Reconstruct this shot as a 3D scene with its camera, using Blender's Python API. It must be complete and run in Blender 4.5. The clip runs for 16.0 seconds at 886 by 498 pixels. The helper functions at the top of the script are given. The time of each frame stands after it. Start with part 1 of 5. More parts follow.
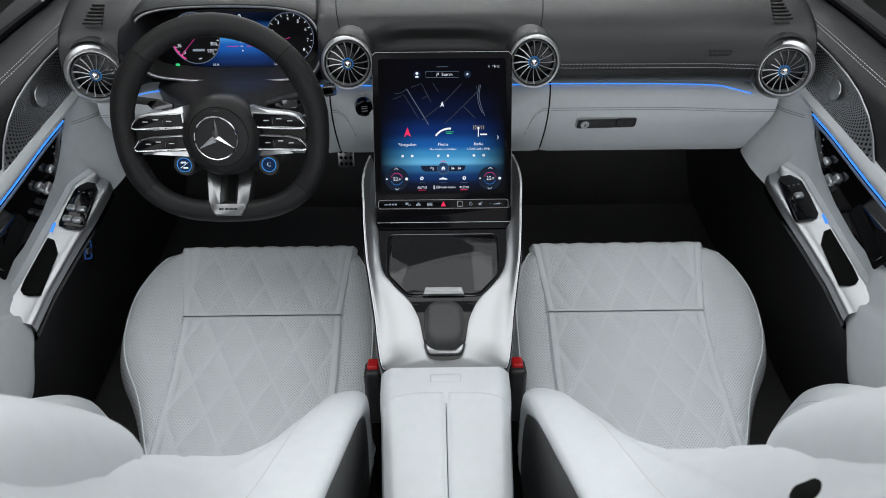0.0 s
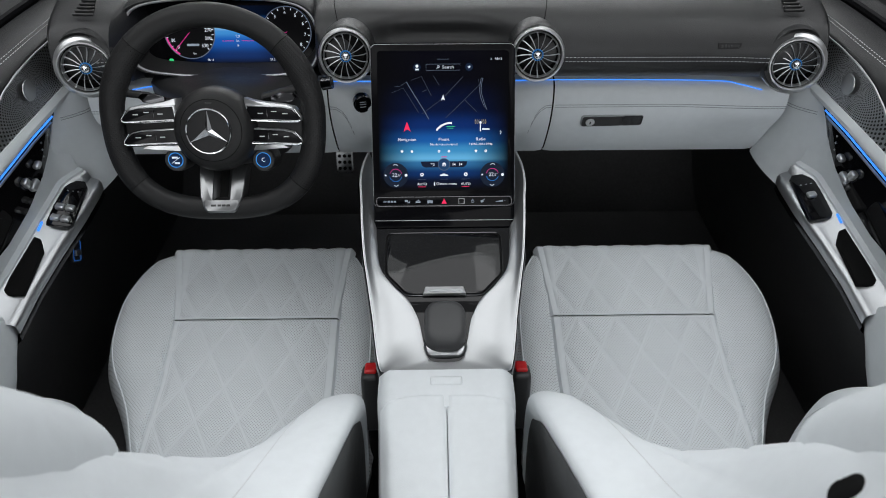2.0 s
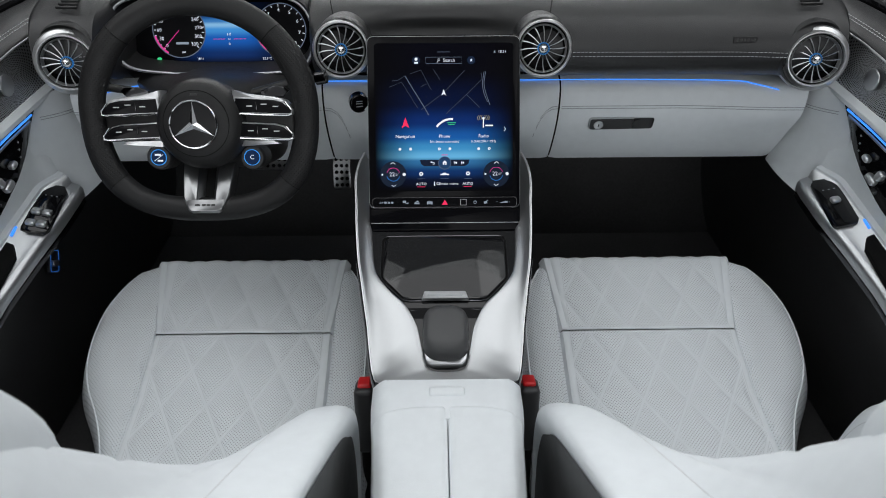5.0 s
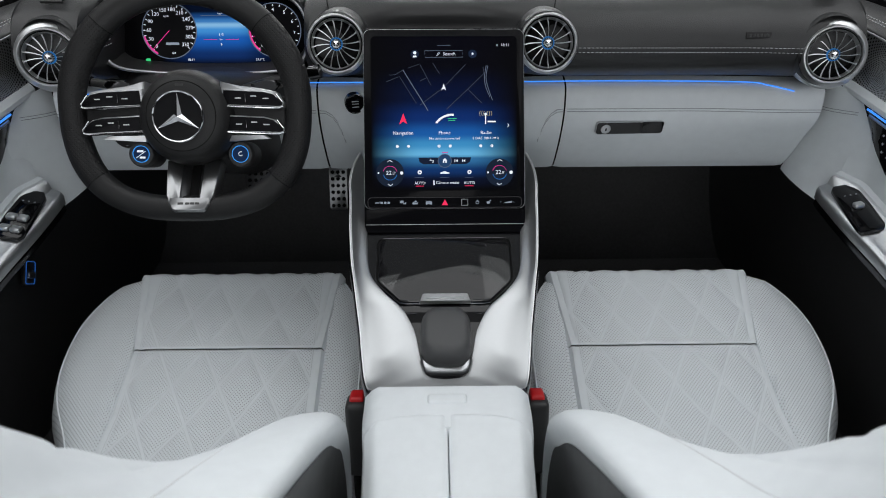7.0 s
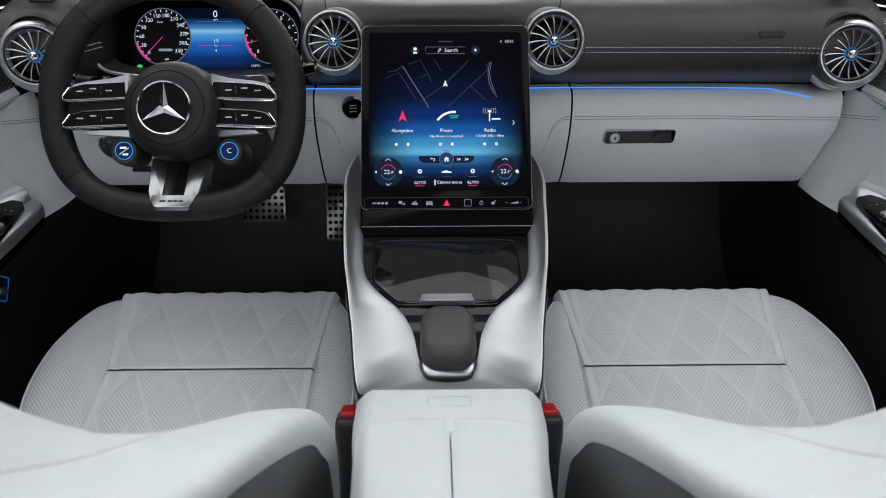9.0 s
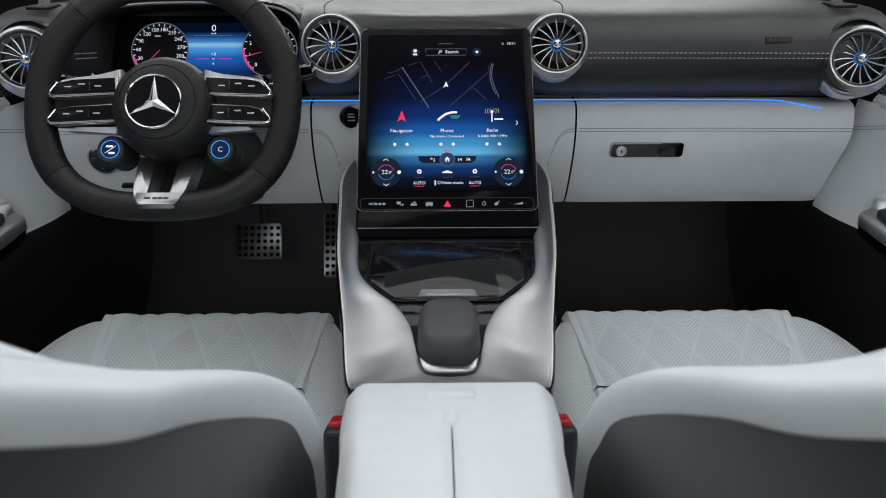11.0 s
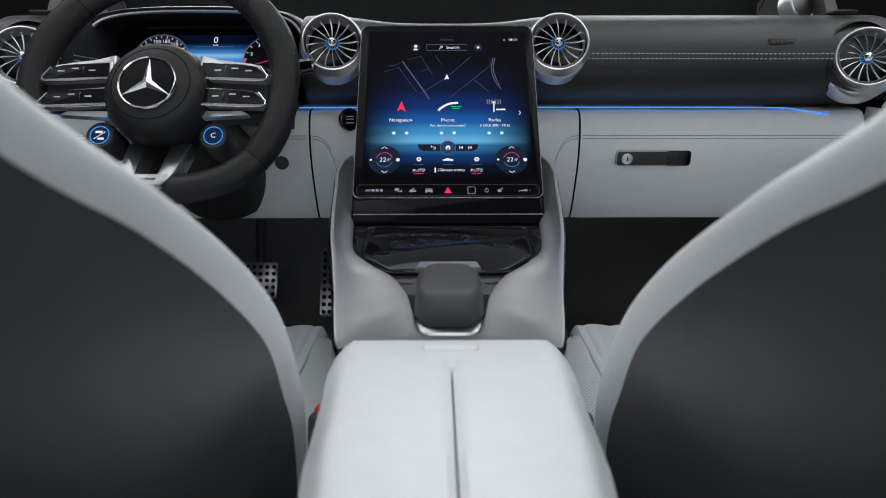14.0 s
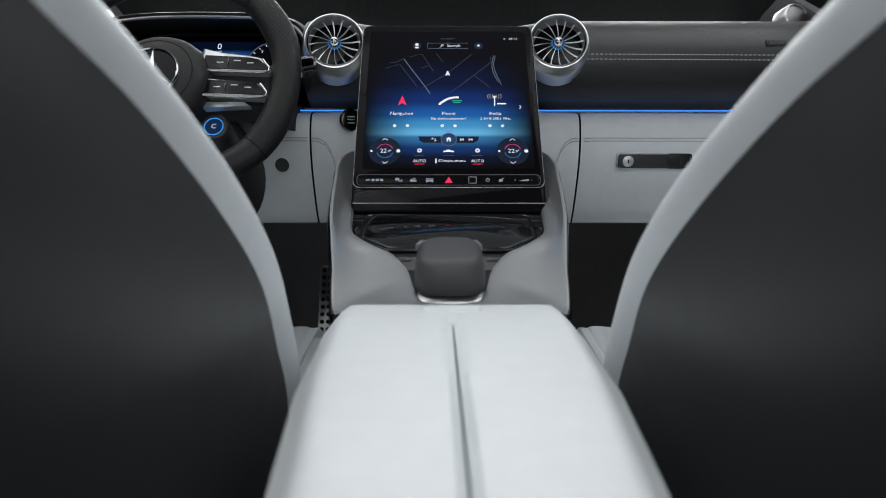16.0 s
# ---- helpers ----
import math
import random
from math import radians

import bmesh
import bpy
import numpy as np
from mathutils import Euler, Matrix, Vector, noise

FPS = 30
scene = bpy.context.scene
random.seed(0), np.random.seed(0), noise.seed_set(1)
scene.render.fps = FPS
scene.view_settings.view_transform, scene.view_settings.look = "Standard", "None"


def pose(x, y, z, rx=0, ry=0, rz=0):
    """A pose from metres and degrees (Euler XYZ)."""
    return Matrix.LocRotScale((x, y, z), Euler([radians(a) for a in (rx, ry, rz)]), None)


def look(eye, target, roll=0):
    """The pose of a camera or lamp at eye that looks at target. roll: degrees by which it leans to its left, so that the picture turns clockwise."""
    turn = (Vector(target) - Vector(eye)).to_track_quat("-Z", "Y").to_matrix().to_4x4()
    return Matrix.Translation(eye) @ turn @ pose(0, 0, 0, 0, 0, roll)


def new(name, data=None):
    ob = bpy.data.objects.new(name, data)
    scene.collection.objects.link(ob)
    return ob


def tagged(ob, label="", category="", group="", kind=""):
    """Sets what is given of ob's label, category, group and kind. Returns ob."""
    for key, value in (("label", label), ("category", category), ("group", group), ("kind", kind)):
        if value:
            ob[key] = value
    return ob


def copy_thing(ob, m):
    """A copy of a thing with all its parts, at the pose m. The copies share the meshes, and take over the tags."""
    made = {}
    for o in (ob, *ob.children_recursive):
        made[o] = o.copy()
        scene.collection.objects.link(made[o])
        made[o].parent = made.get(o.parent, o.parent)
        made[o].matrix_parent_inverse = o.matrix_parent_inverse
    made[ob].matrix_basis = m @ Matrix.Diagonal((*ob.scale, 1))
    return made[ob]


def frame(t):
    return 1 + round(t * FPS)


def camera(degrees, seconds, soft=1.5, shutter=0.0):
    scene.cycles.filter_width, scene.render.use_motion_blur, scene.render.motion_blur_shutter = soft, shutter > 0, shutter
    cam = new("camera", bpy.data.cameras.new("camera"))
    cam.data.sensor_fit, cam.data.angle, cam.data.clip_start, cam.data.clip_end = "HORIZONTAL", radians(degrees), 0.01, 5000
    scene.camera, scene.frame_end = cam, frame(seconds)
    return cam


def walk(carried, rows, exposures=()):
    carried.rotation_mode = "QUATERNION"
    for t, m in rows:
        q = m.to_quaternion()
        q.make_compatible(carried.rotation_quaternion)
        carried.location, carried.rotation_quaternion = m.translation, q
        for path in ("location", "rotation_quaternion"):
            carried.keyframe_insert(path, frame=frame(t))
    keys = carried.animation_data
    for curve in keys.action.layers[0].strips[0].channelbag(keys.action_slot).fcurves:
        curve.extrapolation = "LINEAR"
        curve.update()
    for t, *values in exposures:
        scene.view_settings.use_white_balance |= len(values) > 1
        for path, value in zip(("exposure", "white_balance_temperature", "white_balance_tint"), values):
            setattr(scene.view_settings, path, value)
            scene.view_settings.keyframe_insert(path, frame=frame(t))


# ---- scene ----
cam = camera(69.1, 16.0, 0.95)
cam.data.dof.use_dof, cam.data.dof.focus_distance, cam.data.dof.aperture_fstop = True, 1.02, 7.0
METRES, EYE, TILT, LEAN, TURN = 0.70, 1.25, -42.0, 0.0, -1.0
SIDE = -0.014
ROWS = [
    (0.0, 0.0, 0.0, 0.0, 0.0, 0.0, -0.0),
    (0.5, 0.0022, 0.0145, -0.0095, 0.06, 0.28, -0.01),
    (1.0, 0.0003, 0.0288, -0.0216, 0.03, 0.69, -0.03),
    (1.5, 0.0, 0.0441, -0.034, 0.04, 1.15, -0.04),
    (2.0, 0.0002, 0.0611, -0.0469, 0.07, 1.66, -0.05),
    (2.5, 0.0005, 0.0774, -0.0588, 0.09, 2.15, -0.07),
    (3.0, 0.0006, 0.0953, -0.0722, 0.11, 2.74, -0.08),
    (3.5, 0.0009, 0.1124, -0.085, 0.13, 3.33, -0.08),
    (4.0, 0.0006, 0.1322, -0.0998, 0.14, 4.05, -0.08),
    (6.5, 0.0033, 0.2517, -0.1899, 0.23, 8.52, -0.07),
    (7.0, 0.0024, 0.2841, -0.2176, 0.22, 9.98, -0.08),
    (7.5, 0.0027, 0.3141, -0.2428, 0.27, 11.39, -0.1),
    (8.0, 0.0023, 0.3463, -0.2699, 0.28, 12.96, -0.11),
    (8.5, 0.0019, 0.3765, -0.2959, 0.3, 14.49, -0.13),
    (9.0, 0.0012, 0.411, -0.3253, 0.31, 16.2, -0.13),
    (11.5, 0.0032, 0.5576, -0.4582, 0.45, 24.79, -0.21),
    (12.0, 0.0046, 0.5798, -0.4789, 0.47, 26.11, -0.24),
    (12.5, 0.004, 0.6011, -0.4983, 0.44, 27.3, -0.24),
    (13.0, 0.0042, 0.6279, -0.5225, 0.47, 28.77, -0.28),
    (13.5, 0.0045, 0.6549, -0.5471, 0.49, 30.24, -0.33),
    (14.0, 0.0051, 0.6847, -0.5746, 0.54, 31.88, -0.38),
    (14.5, 0.0043, 0.7086, -0.5983, 0.51, 33.28, -0.4),
    (15.0, 0.0052, 0.7319, -0.6207, 0.55, 34.64, -0.45),
    (15.5, 0.0046, 0.7479, -0.6382, 0.52, 35.64, -0.46),
    (16.0, 0.0039, 0.7569, -0.6504, 0.48, 36.26, -0.46),
]
walk(cam, [(t, pose(SIDE, 0, EYE, TILT, LEAN, TURN) @ pose(METRES * x, METRES * y, METRES * z, 90 + pitch, roll, yaw)) for t, x, y, z, yaw, pitch, roll in ROWS])

# ---- world and light ----
world = bpy.data.worlds.new("studio")
scene.world = world
world.use_nodes = True
world.node_tree.nodes["Background"].inputs[0].default_value = (0.62, 0.64, 0.66, 1)
world.node_tree.nodes["Background"].inputs[1].default_value = 0.44


def softbox(name, eye, target, sx, sy, watts, colour=(1, 1, 1)):
    d = bpy.data.lights.new(name, "AREA")
    d.shape, d.size, d.size_y, d.energy, d.color = "RECTANGLE", sx, sy, watts, colour
    ob = new(name, d)
    ob.matrix_world = look(eye, target)
    return ob


softbox("overhead_softbox", (0, 0.58, 3.6), (0, 0.62, 0.4), 4.6, 2.2, 44, (0.97, 0.985, 1.0))
# unseen low front light, added to put highlights on the dash top
softbox("far_fill", (0, 4.6, 2.9), (0, 1.0, 0.7), 4.5, 1.0, 72, (0.97, 0.985, 1.0))
# unseen light behind the seats, added to lift wheel, pedals and lower dash
softbox("rear_fill", (0, -3.6, 1.8), (0, 0.9, 0.5), 4.4, 2.2, 80, (0.97, 0.985, 1.0))
for x in (-1.75, 1.75):
    softbox("side_softbox", (x, 0.75, 2.7), (0, 0.75, 0.4), 2.6, 1.3, 11, (0.97, 0.985, 1.0))

# ---- materials ----


def mat(name, colour, rough=0.5, metal=0.0, var=0.12, scale=30.0, bump=0.0, bump_scale=400.0, coat=0.0, sheen=0.0, aniso=0.0, stain=4.0):
    m = bpy.data.materials.new(name)
    m.use_nodes = True
    nt = m.node_tree
    n, l = nt.nodes, nt.links
    b = n["Principled BSDF"]
    b.inputs["Metallic"].default_value = metal
    b.inputs["Coat Weight"].default_value = coat
    b.inputs["Coat Roughness"].default_value = 0.05
    b.inputs["Sheen Weight"].default_value = sheen
    b.inputs["Anisotropic"].default_value = aniso
    tc = n.new("ShaderNodeTexCoord")
    big = n.new("ShaderNodeTexNoise")
    big.inputs["Scale"].default_value = stain
    big.inputs["Detail"].default_value = 3
    small = n.new("ShaderNodeTexNoise")
    small.inputs["Scale"].default_value = scale
    small.inputs["Detail"].default_value = 4
    l.new(tc.outputs["Object"], big.inputs["Vector"])
    l.new(tc.outputs["Object"], small.inputs["Vector"])
    mixv = n.new("ShaderNodeMath")
    mixv.operation = "ADD"
    l.new(big.outputs["Fac"], mixv.inputs[0])
    l.new(small.outputs["Fac"], mixv.inputs[1])
    ramp = n.new("ShaderNodeMapRange")
    ramp.inputs["From Min"].default_value, ramp.inputs["From Max"].default_value = 0.6, 1.4
    ramp.inputs["To Min"].default_value, ramp.inputs["To Max"].default_value = 1 - var, 1 + var * 0.4
    l.new(mixv.outputs[0], ramp.inputs["Value"])
    mul = n.new("ShaderNodeVectorMath")
    mul.operation = "SCALE"
    mul.inputs[0].default_value = colour
    l.new(ramp.outputs[0], mul.inputs["Scale"])
    l.new(mul.outputs[0], b.inputs["Base Color"])
    rr = n.new("ShaderNodeMapRange")
    spread = min(0.16, var * 1.4)
    rr.inputs["To Min"].default_value, rr.inputs["To Max"].default_value = rough * (1 - spread), min(1, rough * (1 + spread))
    l.new(small.outputs["Fac"], rr.inputs["Value"])
    l.new(rr.outputs[0], b.inputs["Roughness"])
    if bump:
        v = n.new("ShaderNodeTexVoronoi")
        v.inputs["Scale"].default_value = bump_scale
        l.new(tc.outputs["Object"], v.inputs["Vector"])
        bp = n.new("ShaderNodeBump")
        bp.inputs["Strength"].default_value = bump
        bp.inputs["Distance"].default_value = 0.001
        l.new(v.outputs["Distance"], bp.inputs["Height"])
        l.new(bp.outputs["Normal"], b.inputs["Normal"])
    return m


def emit(name, colour, strength):
    m = bpy.data.materials.new(name)
    m.use_nodes = True
    b = m.node_tree.nodes["Principled BSDF"]
    b.inputs["Base Color"].default_value = (0.01, 0.01, 0.01, 1)
    b.inputs["Roughness"].default_value = 0.3
    b.inputs["Specular IOR Level"].default_value = 0.03
    b.inputs["Emission Color"].default_value = (*colour, 1)
    b.inputs["Emission Strength"].default_value = strength
    return m


def dotted(name, colour, hole, period, radius, rough, metal=0.0, axes=(0, 1), bump=0.35):
    """A surface with rows of small round holes, set staggered, over two of the object's axes."""
    m = mat(name, colour, rough, metal, 0.06, 25)
    n, l = m.node_tree.nodes, m.node_tree.links
    b = n["Principled BSDF"]
    tc = n.new("ShaderNodeTexCoord")
    sep = n.new("ShaderNodeSeparateXYZ")
    l.new(tc.outputs["Object"], sep.inputs[0])

    def mth(op, a, c=None, k=None):
        q = n.new("ShaderNodeMath")
        q.operation = op
        for i, v in enumerate((a, c, k)):
            if v is None:
                continue
            if isinstance(v, (int, float)):
                q.inputs[i].default_value = v
            else:
                l.new(v, q.inputs[i])
        return q.outputs[0]
    a, c = sep.outputs[axes[0]], sep.outputs[axes[1]]
    p = mth("DIVIDE", mth("ADD", a, c), period)
    q = mth("DIVIDE", mth("SUBTRACT", a, c), period)
    fp, fq = mth("SUBTRACT", mth("FRACT", p), 0.5), mth("SUBTRACT", mth("FRACT", q), 0.5)
    d = mth("SQRT", mth("ADD", mth("MULTIPLY", fp, fp), mth("MULTIPLY", fq, fq)))
    hl = mth("SMOOTH_MIN", mth("MULTIPLY", mth("SUBTRACT", radius, d), 9.0), 1.0, 0.1)
    hl = mth("MAXIMUM", hl, 0.0)
    mix = n.new("ShaderNodeMix")
    mix.data_type = "RGBA"
    l.new(hl, mix.inputs["Factor"])
    old = b.inputs["Base Color"].links[0].from_socket
    l.new(old, mix.inputs["A"])
    mix.inputs["B"].default_value = (*hole, 1)
    l.new(mix.outputs["Result"], b.inputs["Base Color"])
    bp = n.new("ShaderNodeBump")
    bp.inputs["Strength"].default_value = bump
    bp.inputs["Distance"].default_value = 0.001
    bp.invert = True
    l.new(hl, bp.inputs["Height"])
    l.new(bp.outputs["Normal"], b.inputs["Normal"])
    return m


def node_math(m):
    n, l = m.node_tree.nodes, m.node_tree.links

    def mth(op, a, c=None, k=None):
        q = n.new("ShaderNodeMath")
        q.operation = op
        for i, v in enumerate((a, c, k)):
            if v is None:
                continue
            if isinstance(v, (int, float)):
                q.inputs[i].default_value = v
            else:
                l.new(v, q.inputs[i])
        return q.outputs[0]
    return mth


def quilted(name, colour, hole):
    """Perforated leather with smooth double-stitched bands in diamonds and a smooth border."""
    m = mat(name, colour, 0.5, 0, 0.05, 25)
    n, l = m.node_tree.nodes, m.node_tree.links
    b = n["Principled BSDF"]
    mth = node_math(m)
    tc = n.new("ShaderNodeTexCoord")
    sep = n.new("ShaderNodeSeparateXYZ")
    l.new(tc.outputs["Object"], sep.inputs[0])
    x, y = sep.outputs[0], sep.outputs[1]
    px, py = QPX, QPY
    k = 1 / math.hypot(1 / px, 1 / py)
    u = mth("DIVIDE", mth("SUBTRACT", x, px / 2), px)
    v = mth("DIVIDE", mth("SUBTRACT", y, 0.863 - 0.75), py)
    ds = []
    for op in ("ADD", "SUBTRACT"):
        f = mth(op, u, v)
        ds.append(mth("MULTIPLY", mth("ABSOLUTE", mth("SUBTRACT", f, mth("ROUND", f))), k))
    q = mth("MINIMUM", ds[0], ds[1])
    edge = mth("SUBTRACT", 0.146, mth("ABSOLUTE", x))
    q = mth("MINIMUM", q, mth("MAXIMUM", edge, 0.0))
    q = mth("MINIMUM", q, mth("ABSOLUTE", mth("SUBTRACT", y, 0.8633 - 0.75)))
    perf = mth("MULTIPLY", mth("SUBTRACT", q, 0.0034), 1500.0)
    perf = mth("MINIMUM", mth("MAXIMUM", perf, 0.0), 1.0)
    a, c = mth("DIVIDE", mth("ADD", x, y), 0.0056), mth("DIVIDE", mth("SUBTRACT", x, y), 0.0056)
    fa, fc = mth("SUBTRACT", mth("FRACT", a), 0.5), mth("SUBTRACT", mth("FRACT", c), 0.5)
    d = mth("SQRT", mth("ADD", mth("MULTIPLY", fa, fa), mth("MULTIPLY", fc, fc)))
    hl = mth("MAXIMUM", mth("MINIMUM", mth("MULTIPLY", mth("SUBTRACT", 0.26, d), 9.0), 1.0), 0.0)
    hl = mth("MULTIPLY", hl, perf)
    # thread lines on both edges of the band
    th = mth("SUBTRACT", 1.0, mth("MINIMUM", mth("MULTIPLY", mth("ABSOLUTE", mth("SUBTRACT", q, 0.0026)), 1700.0), 1.0))
    dash = mth("GREATER_THAN", mth("FRACT", mth("MULTIPLY", y, 260.0)), 0.25)
    th = mth("MULTIPLY", th, mth("MULTIPLY", dash, 0.6))
    mix = n.new("ShaderNodeMix")
    mix.data_type = "RGBA"
    l.new(mth("MAXIMUM", hl, th), mix.inputs["Factor"])
    l.new(b.inputs["Base Color"].links[0].from_socket, mix.inputs["A"])
    mix.inputs["B"].default_value = (*hole, 1)
    l.new(mix.outputs["Result"], b.inputs["Base Color"])
    bp = n.new("ShaderNodeBump")
    bp.inputs["Strength"].default_value = 0.4
    bp.inputs["Distance"].default_value = 0.001
    bp.invert = True
    l.new(mth("MAXIMUM", hl, th), bp.inputs["Height"])
    l.new(bp.outputs["Normal"], b.inputs["Normal"])
    return m


def grille_metal(name, cy, cz):
    """Dark metal with holes that grow outwards in spirals from a centre in y and z."""
    m = mat(name, (0.46, 0.47, 0.48), 0.34, 0.95, 0.06, 60)
    n, l = m.node_tree.nodes, m.node_tree.links
    b = n["Principled BSDF"]
    mth = node_math(m)
    tc = n.new("ShaderNodeTexCoord")
    sep = n.new("ShaderNodeSeparateXYZ")
    l.new(tc.outputs["Object"], sep.inputs[0])
    y, z = mth("SUBTRACT", sep.outputs[1], cy), mth("SUBTRACT", sep.outputs[2], cz)
    r = mth("SQRT", mth("ADD", mth("MULTIPLY", y, y), mth("MULTIPLY", z, z)))
    an = mth("MULTIPLY", mth("ARCTAN2", z, y), 56 / (2 * math.pi))
    lg = mth("MULTIPLY", mth("LOGARITHM", r, 2.718), 11.0)
    fa = mth("SUBTRACT", mth("FRACT", mth("ADD", an, lg)), 0.5)
    fc = mth("SUBTRACT", mth("FRACT", mth("SUBTRACT", an, lg)), 0.5)
    d = mth("SQRT", mth("ADD", mth("MULTIPLY", fa, fa), mth("MULTIPLY", fc, fc)))
    hl = mth("MAXIMUM", mth("MINIMUM", mth("MULTIPLY", mth("SUBTRACT", 0.36, d), 9.0), 1.0), 0.0)
    hl = mth("MULTIPLY", hl, mth("GREATER_THAN", r, 0.019))
    mix = n.new("ShaderNodeMix")
    mix.data_type = "RGBA"
    l.new(hl, mix.inputs["Factor"])
    l.new(b.inputs["Base Color"].links[0].from_socket, mix.inputs["A"])
    mix.inputs["B"].default_value = (0.004, 0.004, 0.004, 1)
    l.new(mix.outputs["Result"], b.inputs["Base Color"])
    l.new(mth("SUBTRACT", 0.95, mth("MULTIPLY", hl, 0.95)), b.inputs["Metallic"])
    bp = n.new("ShaderNodeBump")
    bp.inputs["Strength"].default_value = 0.5
    bp.inputs["Distance"].default_value = 0.001
    bp.invert = True
    l.new(hl, bp.inputs["Height"])
    l.new(bp.outputs["Normal"], b.inputs["Normal"])
    return m


def glow_panel(name, stops, strength, edge=0.10):
    """A lit display: a vertical run of colours that fades towards both sides."""
    m = bpy.data.materials.new(name)
    m.use_nodes = True
    n, l = m.node_tree.nodes, m.node_tree.links
    b = n["Principled BSDF"]
    mth = node_math(m)
    b.inputs["Base Color"].default_value = (0.004, 0.004, 0.005, 1)
    b.inputs["Roughness"].default_value = 0.12
    b.inputs["Specular IOR Level"].default_value = 0.02
    tc = n.new("ShaderNodeTexCoord")
    sep = n.new("ShaderNodeSeparateXYZ")
    l.new(tc.outputs["Generated"], sep.inputs[0])
    ramp = n.new("ShaderNodeValToRGB")
    ramp.color_ramp.interpolation = "EASE"
    while len(ramp.color_ramp.elements) < len(stops):
        ramp.color_ramp.elements.new(0.5)
    for e, (p, c) in zip(ramp.color_ramp.elements, stops):
        e.position, e.color = p, (*c, 1)
    l.new(sep.outputs[2], ramp.inputs[0])
    side = mth("MULTIPLY", mth("SUBTRACT", 0.5, mth("ABSOLUTE", mth("SUBTRACT", sep.outputs[0], 0.5))), 1 / edge)
    side = mth("SMOOTH_MIN", mth("MAXIMUM", side, 0.0), 1.0, 0.3)
    l.new(ramp.outputs[0], b.inputs["Emission Color"])
    l.new(mth("MULTIPLY", side, strength), b.inputs["Emission Strength"])
    return m


QPX, QPY = 0.074, 0.128
QUILT = quilted("quilted_white_leather", (0.70, 0.735, 0.755), (0.28, 0.29, 0.295))
GRILLE = grille_metal("perforated_dark_metal", 1.0 - 0.7, 0.709)
WHITE = mat("white_leather", (0.70, 0.735, 0.755), 0.46, 0, 0.06, 60, 0.12, 900)
WHITE.node_tree.nodes["Principled BSDF"].inputs["Specular IOR Level"].default_value = 0.28
PERF = dotted("white_perforated_leather", (0.70, 0.735, 0.755), (0.24, 0.25, 0.255), 0.0056, 0.24, 0.5)
DARK = mat("black_leather", (0.020, 0.0205, 0.0215), 0.40, 0, 0.15, 60, 0.25, 700)
SHELL = mat("anthracite_leather", (0.029, 0.0295, 0.0305), 0.45, 0, 0.1, 40, 0.1, 900)
RIM = mat("black_nappa", (0.014, 0.014, 0.0145), 0.46, 0, 0.15, 60, 0.2, 700)
RIMP = dotted("black_perforated_nappa", (0.010, 0.010, 0.0105), (0.004, 0.004, 0.004), 0.0055, 0.25, 0.5, 0, (0, 2), 0.6)
for m_ in (RIM, RIMP):
    m_.node_tree.nodes["Principled BSDF"].inputs["Specular IOR Level"].default_value = 0.3
CARPET = mat("black_carpet", (0.065, 0.065, 0.066), 0.95, 0, 0.4, 150, 0.5, 600)
PLASTIC = mat("black_plastic", (0.024, 0.024, 0.025), 0.45, 0, 0.15, 80, 0.1, 900)
PIANO = mat("piano_black", (0.004, 0.004, 0.005), 0.05, 0, 0.1, 10)
GLASS = mat("coated_display_glass", (0.003, 0.003, 0.004), 0.10, 0, 0.1, 10)
GLASS.node_tree.nodes["Principled BSDF"].inputs["Specular IOR Level"].default_value = 0.06
SATIN = mat("satin_silver", (0.50, 0.515, 0.53), 0.34, 0.9, 0.05, 120, 0, 1, 0, 0, 0.3)
WING = mat("silver_paint", (0.48, 0.492, 0.502), 0.36, 0.86, 0.02, 200, 0, 1)
GUN = mat("gunmetal", (0.30, 0.305, 0.31), 0.28, 0.95, 0.01, 30)
RINGM = mat("bright_satin_metal", (0.68, 0.69, 0.70), 0.30, 0.85, 0.02, 5, stain=2.0)
KEYBLACK = mat("black_keys", (0.006, 0.006, 0.007), 0.18, 0, 0.1, 40)
KEYBLACK.node_tree.nodes["Principled BSDF"].inputs["Specular IOR Level"].default_value = 0.15
CHROME = mat("chrome", (0.82, 0.83, 0.85), 0.09, 1.0, 0.04, 40)
SMOKE = mat("dark_chrome", (0.10, 0.10, 0.105), 0.16, 1.0, 0.06, 40)
RED = mat("red_plastic", (0.62, 0.012, 0.015), 0.35, 0, 0.08, 60)
STEEL = mat("brushed_steel", (0.36, 0.365, 0.37), 0.35, 1.0, 0.12, 90)
THREAD = mat("pale_thread", (0.62, 0.63, 0.64), 0.7, 0, 0.1, 200)
GREYT = mat("grey_thread", (0.33, 0.35, 0.37), 0.8, 0, 0.1, 200)
RUBBER = mat("black_rubber", (0.005, 0.005, 0.005), 0.8, 0, 0.2, 100)
RUBBER.node_tree.nodes["Principled BSDF"].inputs["Specular IOR Level"].default_value = 0.15
AMBIENT = emit("ambient_blue_light", (0.05, 0.27, 1.0), 1.25)
CYAN = emit("icy_blue_light", (0.05, 0.36, 1.0), 0.9)
VGLOW = emit("dim_blue_ring", (0.04, 0.26, 0.7), 0.45)
GLOW_W = emit("display_white", (0.85, 0.9, 1.0), 0.95)
GLOW_G = emit("display_grey", (0.55, 0.65, 0.8), 0.45)
GLOW_R = emit("display_red", (0.95, 0.03, 0.12), 0.9)
GLOW_M = emit("display_magenta", (0.9, 0.05, 0.35), 0.8)
GLOW_GR = emit("display_green", (0.05, 0.75, 0.25), 0.8)
